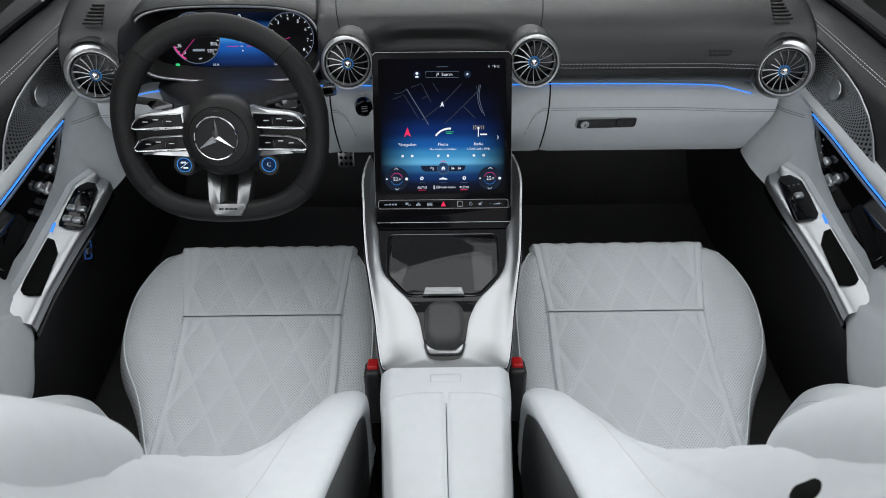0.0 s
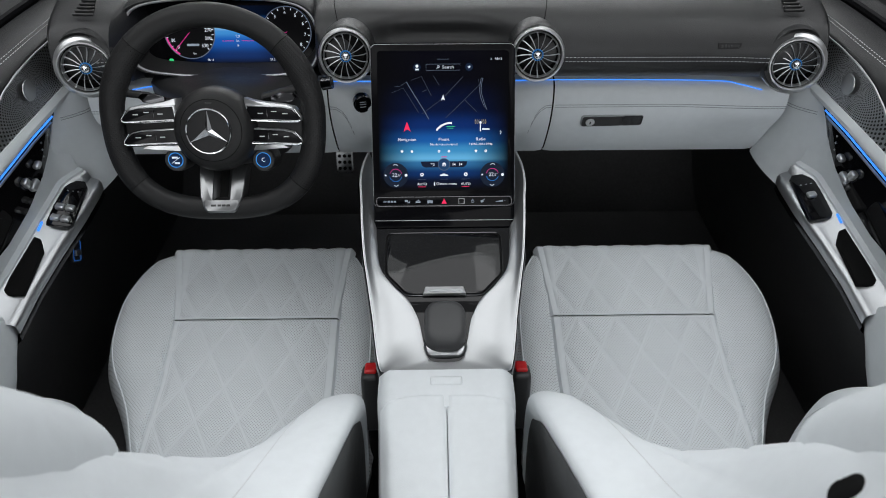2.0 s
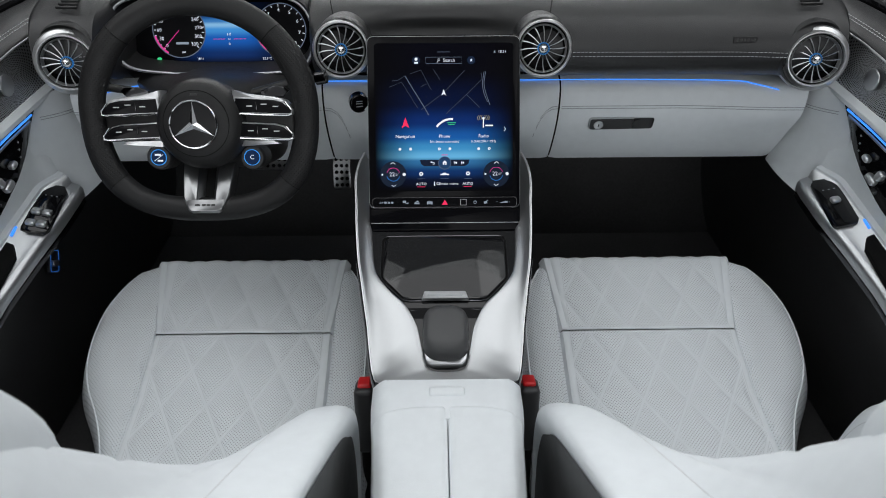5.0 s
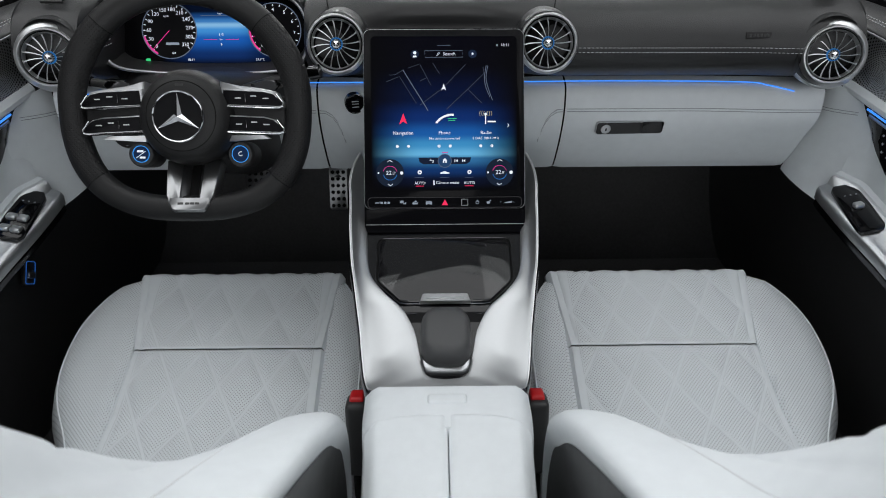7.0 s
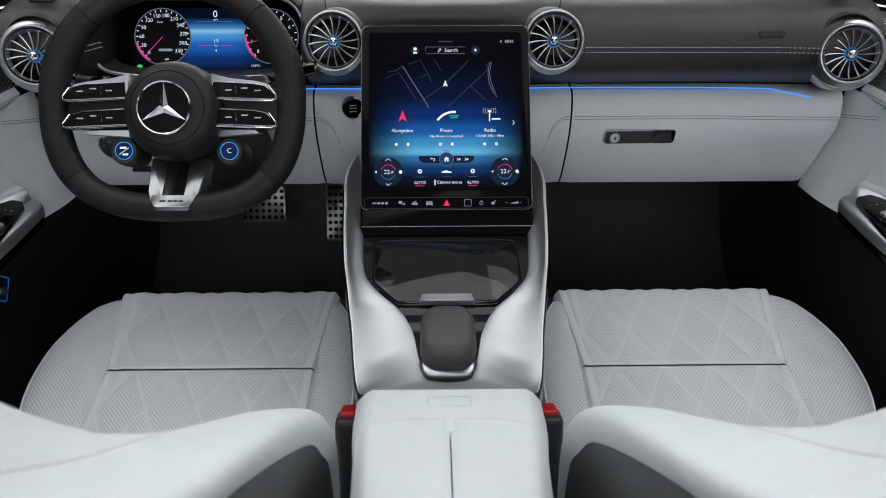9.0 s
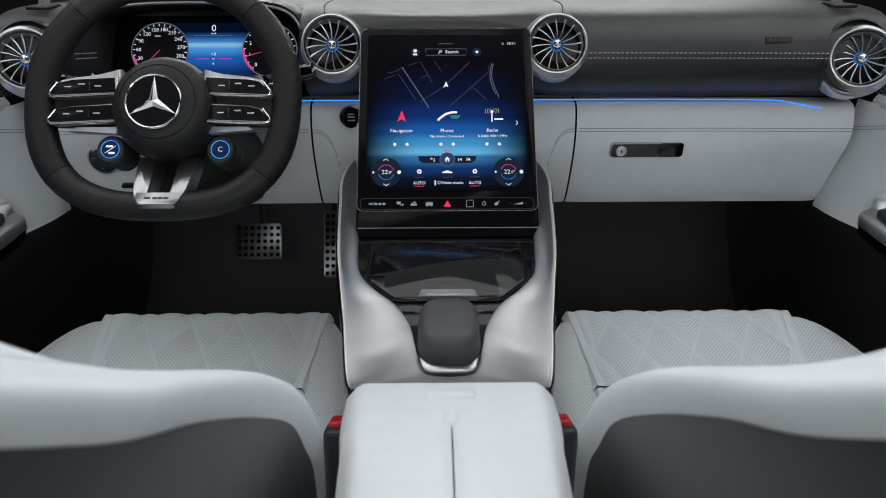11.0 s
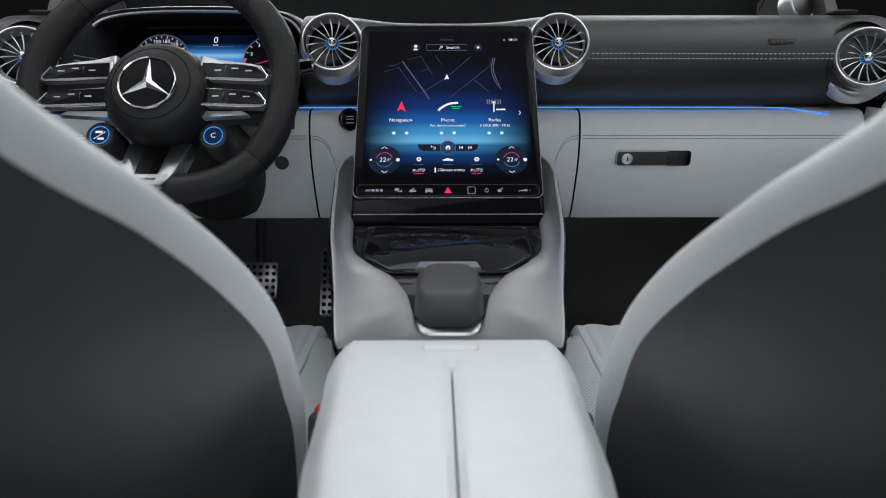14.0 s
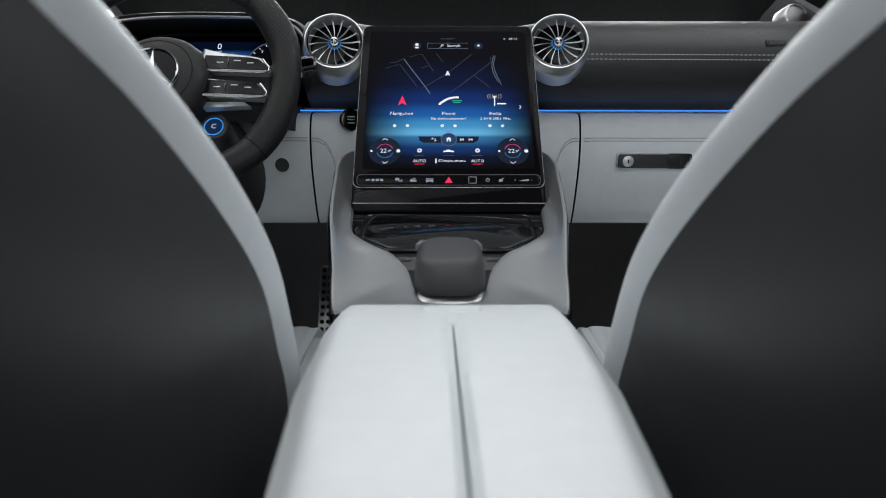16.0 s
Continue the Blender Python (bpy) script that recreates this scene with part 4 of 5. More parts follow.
# the row of touch keys under the display
bar_m = SM @ pose(0, -0.1225, 0.0014)
ui_bar = part("key_bar", slab(rounded(0.224, 0.0145, 0.005), 0, 0.0012, bar_m, 0.0004), GLASS, screen, "strip of touch keys framed in metal")
o_, i_ = rounded(0.2255, 0.0160, 0.0055), rounded(0.2235, 0.0140, 0.0045)
bm = loft([[(x, y, 0.0) for x, y in o_], [(x, y, 0.0018) for x, y in o_], [(x, y, 0.0018) for x, y in i_], [(x, y, 0.0) for x, y in i_]], True)
bm.transform(bar_m)
part("key_frame", bm, SMOKE, ui_bar, "thin metal frame")
def bar_mark(*pieces):
    part("key_mark", merge(*[rbox((w, h, 0.0004), bar_m @ pose(u, v, 0.0016, 0, 0, a), 0.0001, 1) for u, v, w, h, a in pieces]), GLOW_G, ui_bar, "", False)


bar_mark(*[(-0.101 + 0.0012 * k, 0, 0.0006, 0.0030, -30) for k in range(5)], *[(-0.0925 + 0.0052 * k, 0, 0.0036, 0.0030, -8) for k in range(3)])
bar_mark((-0.0630, 0.0012, 0.0050, 0.0036, 0), (-0.0590, -0.0016, 0.0045, 0.0012, 0), (-0.0575, -0.0005, 0.0010, 0.0030, 0))
bar_mark((-0.0435, -0.0012, 0.0080, 0.0024, 0), (-0.0440, 0.0012, 0.0050, 0.0012, 25), (-0.0420, 0.0022, 0.0028, 0.0010, -30))
bar_mark((-0.0235, 0.0018, 0.0085, 0.0009, 0), (-0.0235, -0.0008, 0.0090, 0.0030, 0), (-0.0268, -0.0028, 0.0016, 0.0014, 0), (-0.0202, -0.0028, 0.0016, 0.0014, 0))
part("key_mark", merge(disc(0.0026, bar_m @ pose(0.0475, -0.0002, 0.0016), 20, 0.0019), rbox((0.0007, 0.0028, 0.0004), bar_m @ pose(0.0475, 0.0020, 0.0017), 0.0001, 1)), GLOW_G, ui_bar, "", False)
bar_mark((0.0635, -0.0006, 0.0046, 0.0036, 15), (0.0660, 0.0020, 0.0040, 0.0010, 35))
part("key_mark", merge(flat([(-0.0065, -0.0014), (0.0065, -0.0014), (0.0065, 0.0018)], bar_m @ pose(0.0915, 0, 0.0016)), rbox((0.0018, 0.0005, 0.0004), bar_m @ pose(0.0815, 0, 0.0016), 0.0001, 1), rbox((0.0018, 0.0005, 0.0004), bar_m @ pose(0.1010, 0, 0.0016), 0.0001, 1)), GLOW_G, ui_bar, "", False)
part("hazard_mark", flat([(-0.0048, -0.0040), (0.0048, -0.0040), (0, 0.0045)], bar_m @ pose(0.0, 0, 0.0016)), GLOW_R, ui_bar, "glowing red warning triangle", False)
part("finger_key", merge(*[rbox((0.0095, 0.0008, 0.0006), bar_m @ pose(0.029, k, 0.0016), 0.0002, 1) for k in (-0.0045, 0.0045)], *[rbox((0.0008, 0.0095, 0.0006), bar_m @ pose(0.029 + k, 0, 0.0016), 0.0002, 1) for k in (-0.0045, 0.0045)]), SATIN, ui_bar, "square silver fingerprint key")
# black lip and ledge below
part("lower_lip", slab(rounded(0.232, 0.034, 0.004), -0.012, 0.0, SM @ pose(0, -0.149, 0.001), 0.001), GLASS, screen, "glossy black lip")
part("lip_line", rbox((0.232, 0.0012, 0.001), SM @ pose(0, -0.1545, 0.0016), 0.0004, 1), SATIN, screen)

# ---- steering wheel, continued ----
SO = Vector((-0.362, 0.891, 0.692))


def on_wheel(x, y, z=0.0, turn=0.0):
    """A pose on the wheel: x to its right, y up along its face, z towards the driver, from the emblem."""
    return plane_pose(SO, (1, 0, 0), WU) @ pose(x, y, z, 0, 0, turn)


def rim_path():
    out = []
    for i in range(120):
        a = 2 * math.pi * i / 120
        c, s = math.cos(a), math.sin(a)
        x, y = 0.1585 * c, 0.150 * s
        if s < 0:
            k = (abs(c) ** 2.7 + abs(s) ** 2.7) ** (-1 / 2.7)
            x, y = 0.1585 * c * k, 0.150 * s * k
        out.append((a, x, y))
    return out


rows = []
for a, x, y in rim_path():
    deg = math.degrees(a)
    grip = sum(math.exp(-((deg - g) / 17) ** 2) for g in (28, 152)) + 0.6 * sum(math.exp(-((deg - g) / 14) ** 2) for g in (332, 208))
    r = math.hypot(x, y)
    ux, uy = x / r, y / r
    ri, ro, rz = 0.0185 + 0.004 * grip, 0.0185, 0.0155 + 0.002 * grip
    row = []
    for j in range(18):
        b = 2 * math.pi * j / 18
        c, s = math.cos(b), math.sin(b)
        k = (ro if c > 0 else ri) * c
        row.append(on_wheel(x + ux * k, y + 0.023 + uy * k, -0.03 + rz * s).translation)
    rows.append(row)
rows.append(rows[0])
N = 120


def rim_piece(i0, i1):
    return loft([rows[i % N] for i in range(i0, i1 + 1)], True)


part("rim_top", rim_piece(15, 45), RIM, wheel, "smooth black leather upper rim")
part("rim_bottom", rim_piece(74, 106), RIM, wheel, "smooth black leather flat bottom of the rim")
part("rim_grip", rim_piece(106, 135), RIMP, wheel, "perforated black leather grip")
part("rim_grip", rim_piece(45, 74), RIMP, wheel, "perforated black leather grip")
for i in (15, 45, 74, 106):
    a, x, y = rim_path()[i % N]
    part("rim_seam", tube(rows[i % N], 0.0006, 5, True), RUBBER, wheel)
hub = part("airbag_cover", lathe([(0.060, -0.090), (0.066, -0.060), (0.0672, -0.040), (0.0660, -0.026), (0.0630, -0.0165), (0.0580, -0.0085), (0.0520, -0.0040), (0.0450, -0.0016), (0.036, -0.0006), (0.0, -0.0006)], 72, on_wheel(0.003, 0.001)), RIM, wheel, "round black airbag cover")
part("cover_seam", tube([on_wheel(0.003, 0.001) @ Vector((0.0475 * math.cos(a), 0.0475 * math.sin(a), -0.0024)) for a in np.linspace(0, 2 * math.pi, 65)[:-1]], 0.0006, 5, True), RUBBER, hub)
emb = part("emblem_plate", lathe([(0.0335, -0.001), (0.0335, 0.0006), (0.0, 0.0006)], 48, on_wheel(0, 0)), KEYBLACK, hub, "round glossy black emblem plate")
part("emblem_ring", lathe([(0.0325, 0.0), (0.0328, 0.0025), (0.0342, 0.0034), (0.0356, 0.0022), (0.0360, 0.0)], 56, on_wheel(0, 0)), CHROME, emb, "bright chrome ring")
for k in range(3):
    a = radians(90 + 120 * k)
    tip = Vector((0.0328 * math.cos(a), 0.0328 * math.sin(a), 0.0012))
    l_ = Vector((0.0062 * math.cos(a + radians(60)), 0.0062 * math.sin(a + radians(60)), 0.0008))
    r_ = Vector((0.0062 * math.cos(a - radians(60)), 0.0062 * math.sin(a - radians(60)), 0.0008))
    bm = bmesh.new()
    v = [bm.verts.new(on_wheel(0, 0) @ q) for q in (tip, l_, Vector((0, 0, 0.0042)), r_, Vector((0, 0, 0.0002)))]
    for f in ((0, 1, 2), (0, 2, 3), (0, 3, 4), (0, 4, 1), (1, 4, 3), (1, 3, 2)):
        bm.faces.new([v[i] for i in f])
    part("emblem_arm", bm, CHROME, emb, "", False)
part("cover_mark", rbox((0.010, 0.003, 0.0006), on_wheel(0.003, 0.0425, -0.0012), 0.0002, 1), PLASTIC, hub)


def pod(side, y0, drop):
    """One of the two thin key blades of a spoke: black glass in a silver frame."""
    s = side
    o = [(0.052, y0 - 0.010), (0.054, y0 + 0.013), (0.112, y0 + 0.0110), (0.127, y0 + 0.0075), (0.139, y0 - 0.004), (0.1410, y0 - 0.0105), (0.135, y0 - 0.012)]
    o = [(s * x, y - drop * (x - 0.05)) for x, y in o]
    c = np.mean(np.array(o), axis=0)
    inner = [tuple(c + (np.array(q) - c) * np.array((0.93, 0.84))) for q in o]
    if s < 0:
        o, inner = o[::-1], inner[::-1]
    p = part("spoke_blade", slab(o, -0.030, -0.016, on_wheel(0, 0), 0.003), RINGM, wheel, "satin silver framed key blade")
    low = [(s * x, y - drop * (x - 0.05)) for x, y in ((0.054, y0 - 0.0105), (0.100, y0 - 0.0120), (0.134, y0 - 0.0125), (0.1395, y0 - 0.0100), (0.1385, y0 - 0.0045), (0.130, y0 + 0.0065))]
    part("blade_edge", tube([on_wheel(x, y, -0.0165).translation for x, y in low], 0.0015, 8), CHROME, p, "bright chrome lower edge")
    part("key_face", slab(inner, -0.018, -0.0152, on_wheel(0, 0), 0.0008), KEYBLACK, p, "glossy black touch keys")
    for x in (0.078, 0.099, 0.116):
        part("key_mark", rbox((0.0085, 0.0016, 0.0005), on_wheel(s * x, y0 - drop * (x - 0.05) + (0.003 if x == 0.099 else 0), -0.0149), 0.0002, 1), THREAD, p)
    part("key_ridge", rbox((0.0016, 0.011, 0.002), on_wheel(s * 0.088, y0 - drop * 0.03, -0.0150), 0.0006, 2), SMOKE, p)


for s in (-1, 1):
    pod(s, 0.0265, 0.02)
    pod(s, -0.0090, 0.02)
    wing_ = [(0.052, 0.034), (0.052, 0.050), (0.060, 0.0475), (0.075, 0.0440), (0.110, 0.0400), (0.129, 0.0355), (0.1405, 0.0200), (0.1405, 0.0150)]
    part("spoke_wing", slab([(s * x, y) for x, y in (wing_ if s < 0 else wing_[::-1])], -0.044, -0.019, on_wheel(0, 0), 0.004), RINGM, wheel, "bright silver wing over the key blades")
    part("spoke_fin", slab([(s * x, y) for x, y in ([(0.056, -0.024), (0.110, -0.024), (0.118, -0.029), (0.056, -0.033)][::s])], -0.036, -0.026, on_wheel(0, 0), 0.002), RINGM, wheel, "slim silver fin below the key blades")
    part("spoke_core", rbox((0.10, 0.052, 0.016), on_wheel(s * 0.092, 0.004, -0.036), 0.006), RIM, wheel, "black spoke behind the keys")
    part("shift_paddle", slab([(s * x, y) for x, y in ([(0.085, 0.038), (0.120, 0.042), (0.128, 0.050), (0.122, 0.056), (0.100, 0.056), (0.085, 0.050)][::s])], -0.062, -0.057, on_wheel(0, 0), 0.001), SMOKE, wheel, "dark metal shift paddle")
    # rotary mode knobs
    kx, ky = (-0.072, -0.049) if s < 0 else (0.070, -0.050)
    kb = part("mode_knob", lathe([(0.019, -0.085), (0.0195, -0.050), (0.0185, -0.044), (0.0165, -0.042), (0.0, -0.042)], 32, on_wheel(kx, ky)), PLASTIC, wheel, "round black mode switch with a lit face")
    part("knob_face", lathe([(0.0116, -0.0418), (0.0, -0.0418)], 32, on_wheel(kx, ky)), emit("knob_dark_blue", (0.004, 0.02, 0.07), 0.8), kb)
    part("knob_glow", lathe([(0.0122, -0.0416), (0.0122, -0.0410), (0.0112, -0.0410), (0.0112, -0.0416)], 32, on_wheel(kx, ky)), CYAN, kb, "glowing blue ring")
    if s > 0:
        part("lettering", words("C", 0.0095, on_wheel(kx, ky, -0.0412)), GLOW_W, kb, "", False)
    else:
        part("knob_icon", merge(rbox((0.009, 0.003, 0.0004), on_wheel(kx - 0.001, ky + 0.004, -0.0412), 0.0001, 1), rbox((0.008, 0.0028, 0.0004), on_wheel(kx + 0.002, ky - 0.005, -0.0412), 0.0001, 1), rbox((0.017, 0.0008, 0.0004), on_wheel(kx, ky - 0.0005, -0.0413, 35), 0.0001, 1)), GLOW_W, kb, "", False)
# lower spoke: two silver legs that lean back to the hub, a dark slot and a plate
low_m = on_wheel(0.003, -0.1225, -0.0115) @ pose(0, 0, 0, -28)
for s in (-1, 1):
    o = [(s * 0.0130, 0.012), (s * 0.0145, 0.074), (s * 0.0390, 0.074), (s * 0.0372, 0.040), (s * 0.0340, 0.016), (s * 0.0285, 0.002), (s * 0.0130, 0.002)]
    leg = part("spoke_leg", slab(o[::s], -0.020, 0.0, low_m, 0.003), GUN, wheel, "satin metal lower spoke leg")
    part("leg_wall", loft([[low_m @ Vector((s * x, y, z)) for x, z in ((0.0138, -0.002), (0.0075, -0.012), (0.0060, -0.018))] for y in (0.011, 0.04, 0.074)]), GUN, leg)
part("spoke_plate", slab([(-0.0285, 0.004), (-0.0245, -0.004), (-0.020, -0.0065), (0.020, -0.0065), (0.0245, -0.004), (0.0285, 0.004), (0.0285, 0.013), (-0.0285, 0.013)], -0.020, 0.0006, low_m, 0.002), GUN, wheel, "satin metal spoke plate")
part("spoke_slot", rbox((0.022, 0.062, 0.004), low_m @ pose(0, 0.044, -0.0165), 0.001), RUBBER, wheel, "black slot")
for x, w in ((-0.0115, 0.008), (-0.002, 0.006), (0.005, 0.006), (0.012, 0.006)):
    part("plate_mark", rbox((w, 0.0034, 0.0005), low_m @ pose(x, 0.0035, 0.0008), 0.0002, 1), PLASTIC, wheel)
part("column_shroud", lathe([(0.050, -0.045), (0.058, -0.075), (0.066, -0.12), (0.078, -0.24), (0.08, -0.30)], 36, on_wheel(0, -0.012) @ Matrix.Diagonal((1.05, 0.85, 1, 1))), PLASTIC, wheel, "black steering column shroud")
# stalks
stalk_l = part("indicator_stalk", tube([on_wheel(-0.05, 0.030, -0.085).translation, on_wheel(-0.12, 0.052, -0.075).translation, on_wheel(-0.175, 0.060, -0.07).translation], 0.008, 10, False, 0.75), PLASTIC, wheel, "black indicator stalk with a silver band")
part("stalk_band", tube([on_wheel(-0.150, 0.057, -0.072).translation, on_wheel(-0.176, 0.0605, -0.0695).translation], 0.0092, 12, False, 0.75), SMOKE, stalk_l)
stalk_r = part("gear_stalk", tube([on_wheel(0.05, 0.045, -0.095).translation, on_wheel(0.12, 0.062, -0.085).translation, on_wheel(0.170, 0.069, -0.079).translation], 0.0078, 10, False, 0.8), PLASTIC, wheel, "black selector stalk with a silver cap")
part("stalk_cap", tube([on_wheel(0.166, 0.0685, -0.0795).translation, on_wheel(0.182, 0.071, -0.077).translation], 0.0102, 14), SMOKE, stalk_r, "round dark metal cap")

# ---- instrument display ----
IU = Vector((0, 0.387, 0.922))
IM = plane_pose((-0.385, 1.142, 0.745), (1, 0, 0), IU)
ins_ = thing("instrument_display", "wide lit instrument display with two round dials under a black hood", "instrument display", (-0.385, 1.14, 0.70))
LO = [(-0.548, 1.100, 0.750), (-0.530, 1.088, 0.708), (-0.470, 1.080, 0.697), (-0.370, 1.078, 0.694), (-0.270, 1.080, 0.697), (-0.228, 1.088, 0.708), (-0.212, 1.100, 0.750), (-0.226, 1.112, 0.793), (-0.270, 1.118, 0.811), (-0.370, 1.120, 0.816), (-0.480, 1.118, 0.812), (-0.532, 1.112, 0.795)]
loop = [Vector(p) for p in spline(LO + LO[:1], 73)[:-1]]
mid = sum(loop, Vector()) / len(loop)
part("bezel_line", tube(loop, 0.0028, 10, True), SATIN, ins_, "thin silver line round the display")
deep = []
for k, dy in ((1.0, 0.0), (0.99, 0.02), (0.95, 0.045), (0.90, 0.075)):
    deep.append([mid + (p - mid) * k + Vector((0, dy, 0.0)) for p in loop])
part("surround", loft(deep, True), PLASTIC, ins_, "glossy black surround")
hood = []
for k, dy, dz in ((1.0, 0.0, 0.0), (1.03, -0.006, 0.003), (1.06, 0.002, 0.004), (1.08, 0.03, 0.004), (1.09, 0.08, 0.002), (1.09, 0.16, -0.004)):
    hood.append([mid + (p - mid) * k + Vector((0, dy, dz)) for p in loop])
part("hood", loft(hood, True), DARK, ins_, "black leather hood")
CLU = glow_panel("cluster_glow", [(0.0, (0.001, 0.003, 0.012)), (0.16, (0.004, 0.025, 0.12)), (0.42, (0.010, 0.10, 0.42)), (0.56, (0.05, 0.26, 0.62)), (0.64, (0.22, 0.46, 0.72)), (0.70, (0.04, 0.18, 0.46)), (0.78, (0.008, 0.05, 0.18)), (0.86, (0.001, 0.004, 0.015))], 1.0, 0.30)
panel_ = part("panel", flat(rounded(0.320, 0.120, 0.02), IM @ pose(0, 0.0, -0.006)), GLASS, ins_, "dark glass panel", False)
part("lit_field", flat(rounded(0.190, 0.100, 0.004), IM @ pose(0.015, -0.002, -0.0052)), CLU, panel_, "glowing blue middle field", False)


def dial(cx, r, numbers, a0, a1, hand, hot):
    m = IM @ pose(cx, 0.003, -0.0044)
    d = part("dial", disc(r, m, 48), emit("dial_black", (0.001, 0.001, 0.002), 0.5), panel_, "round black dial with white figures", False)

    def D(bm, material, name):
        part(name, bm, material, d, "", False)
    up = Matrix.Translation((0, 0, 0.0005))
    D(disc(r, m @ up, 56, r * 0.965), GREYUI, "dial_ring")
    n = len(numbers)
    for i, s in enumerate(numbers):
        a = radians(a0 + (a1 - a0) * i / (n - 1))
        D(words(s, r * 0.185, m @ up @ pose(r * 0.74 * math.cos(a), r * 0.74 * math.sin(a), 0)), GLOW_W, "figure")
    ticks = []
    for i in range(2 * n - 1):
        a = a0 + (a1 - a0) * i / (2 * n - 2)
        ticks.append(rbox((r * 0.08, r * 0.025, 0.0002), m @ up @ pose(r * 0.90 * math.cos(radians(a)), r * 0.90 * math.sin(radians(a)), 0, 0, 0, a), 0.0001, 1))
    D(merge(*ticks), GLOW_W, "tick_marks")
    D(rbox((r * 0.95, r * 0.022, 0.0002), m @ up @ pose(r * 0.47 * math.cos(radians(hand)), r * 0.47 * math.sin(radians(hand)), 0.0003, 0, 0, hand), 0.0001, 1), GLOW_M, "hand_line")
    D(merge(*[rbox((r * 0.06, r * 0.14, 0.0002), m @ up @ pose(r * 0.93 * math.cos(radians(a)), r * 0.93 * math.sin(radians(a)), 0.0002, 0, 0, a), 0.0001, 1) for a in hot]), GLOW_M, "red_arc")
    return m


m1 = dial(-0.065, 0.0455, ["0", "30", "60", "90", "120", "150", "180", "210", "240", "270", "300", "330"], 228, -42, 226, (236, 228, 220, 212, 204, 196))
m2 = dial(0.109, 0.0440, ["0", "1", "2", "3", "4", "5", "6", "7", "8"], 228, -42, 196, (228, 220, 212, 204, 196, 188, 180))


def say(text, size, x, y, material=None):
    part("lettering", words(text, size, IM @ pose(x, y, -0.0036)), material or GLOW_W, panel_, "", False)


say("0", 0.0155, 0.020, 0.038)
say("km/h", 0.0040, 0.020, 0.0295)
say("km/h", 0.0045, -0.069, 0.026)
say("1.0", 0.0065, 0.020, -0.004)
say("km", 0.0040, 0.020, -0.0115)
say("9", 0.0060, 0.020, -0.020)
say("18:11", 0.0055, -0.032, -0.044)
say("23.5\u00b0C", 0.0055, 0.083, -0.044)
say("184", 0.0048, -0.060, -0.033)
part("dial_mark", flat(rounded(0.022, 0.0040, 0.001, 2), IM @ pose(-0.061, -0.018, -0.0036)), GLOW_G, panel_, "", False)
part("field_line", flat(rounded(0.060, 0.0007, 0.0002, 2), IM @ pose(0.018, 0.0265, -0.0036)), GREYUI, panel_, "", False)
part("field_line", merge(*[flat(rounded(0.022, 0.0008, 0.0002, 2), IM @ pose(0.020 + k, -0.0115, -0.0036)) for k in (-0.018, 0.018)]), GLOW_M, panel_, "", False)
part("lamp_symbol", flat(rounded(0.008, 0.0055, 0.0025, 3), IM @ pose(-0.103, -0.044, -0.0036)), GLOW_GR, panel_, "small green headlamp symbol", False)

# ---- dashboard details ----


def stitches(name, path, gap=0.0062, r=0.0006, material=None, parent=None, label=""):
    """A row of short raised threads along a curve."""
    P = [Vector(p) for p in path]
    L = [0.0]
    for a, b in zip(P, P[1:]):
        L.append(L[-1] + (b - a).length)
    bms = bmesh.new()
    n = int(L[-1] / gap)
    arr = np.array([list(p) for p in P])
    for i in range(n):
        ends = []
        for f in (0.12, 0.72):
            d = (i + f) * gap
            ends.append(Vector([float(np.interp(d, L, arr[:, k])) for k in range(3)]))
        a, b = ends
        d = (b - a).normalized()
        s = d.cross(Vector((0, -0.6, 0.8))).normalized() * r
        q = s.cross(d).normalized() * r
        v = [bms.verts.new(p + o) for p in (a, b) for o in (s, q * 1.3, -s, -q)]
        for j in range(4):
            bms.faces.new((v[j], v[(j + 1) % 4], v[4 + (j + 1) % 4], v[4 + j]))
        bms.faces.new(v[:4][::-1])
        bms.faces.new(v[4:])
    ob = part(name, bms, material or THREAD, parent, label)
    ob["kind"] = "stuff"
    return ob


def face_y(x, z):
    pr = upper_profile(x)[:20]
    zs = [float(p[1]) for p in pr]
    return float(np.interp(z, zs, [float(p[0]) for p in pr]))


for z in (0.7435, 0.7365):
    stitches("stitching", [(x, face_y(x, z) - 0.0006, z - 0.004 * (x - 0.2)) for x in np.linspace(0.195, 0.56, 40)], 0.0065, 0.0005, THREAD, dash, "pale double stitching across the dashboard")
    stitches("stitching", [(x, face_y(x, z) - 0.0006, z) for x in np.linspace(-0.57, -0.53, 8)], 0.0065, 0.0007, THREAD, dash)
bag = part("airbag_mark", rbox((0.040, 0.0025, 0.010), pose(0.482, face_y(0.482, 0.760) + 0.0002, 0.760, -24), 0.001), RIM, dash, "small embossed mark in the leather")
for x in (-0.013, -0.0075, -0.002, 0.0035, 0.009, 0.0135):
    part("mark_bar", rbox((0.0034, 0.0008, 0.0045), pose(0.482 + x, face_y(0.482, 0.760) - 0.0012, 0.7602, -24), 0.0002, 1), DARK, bag)


def low_y(x, z):
    pr = [p for p in spline(LOW, 60) if 0.50 <= p[1] <= 0.664]
    pr = sorted(pr, key=lambda p: p[1])
    k = sstep(0.20, 0.10, abs(x))
    return float(np.interp(z, [p[1] for p in pr], [p[0] for p in pr])) - 0.05 * k * sstep(0.50, 0.60, z) * sstep(0.68, 0.64, z) - 0.012 * sstep(0.4, 0.62, abs(x)) * sstep(0.56, 0.62, z)


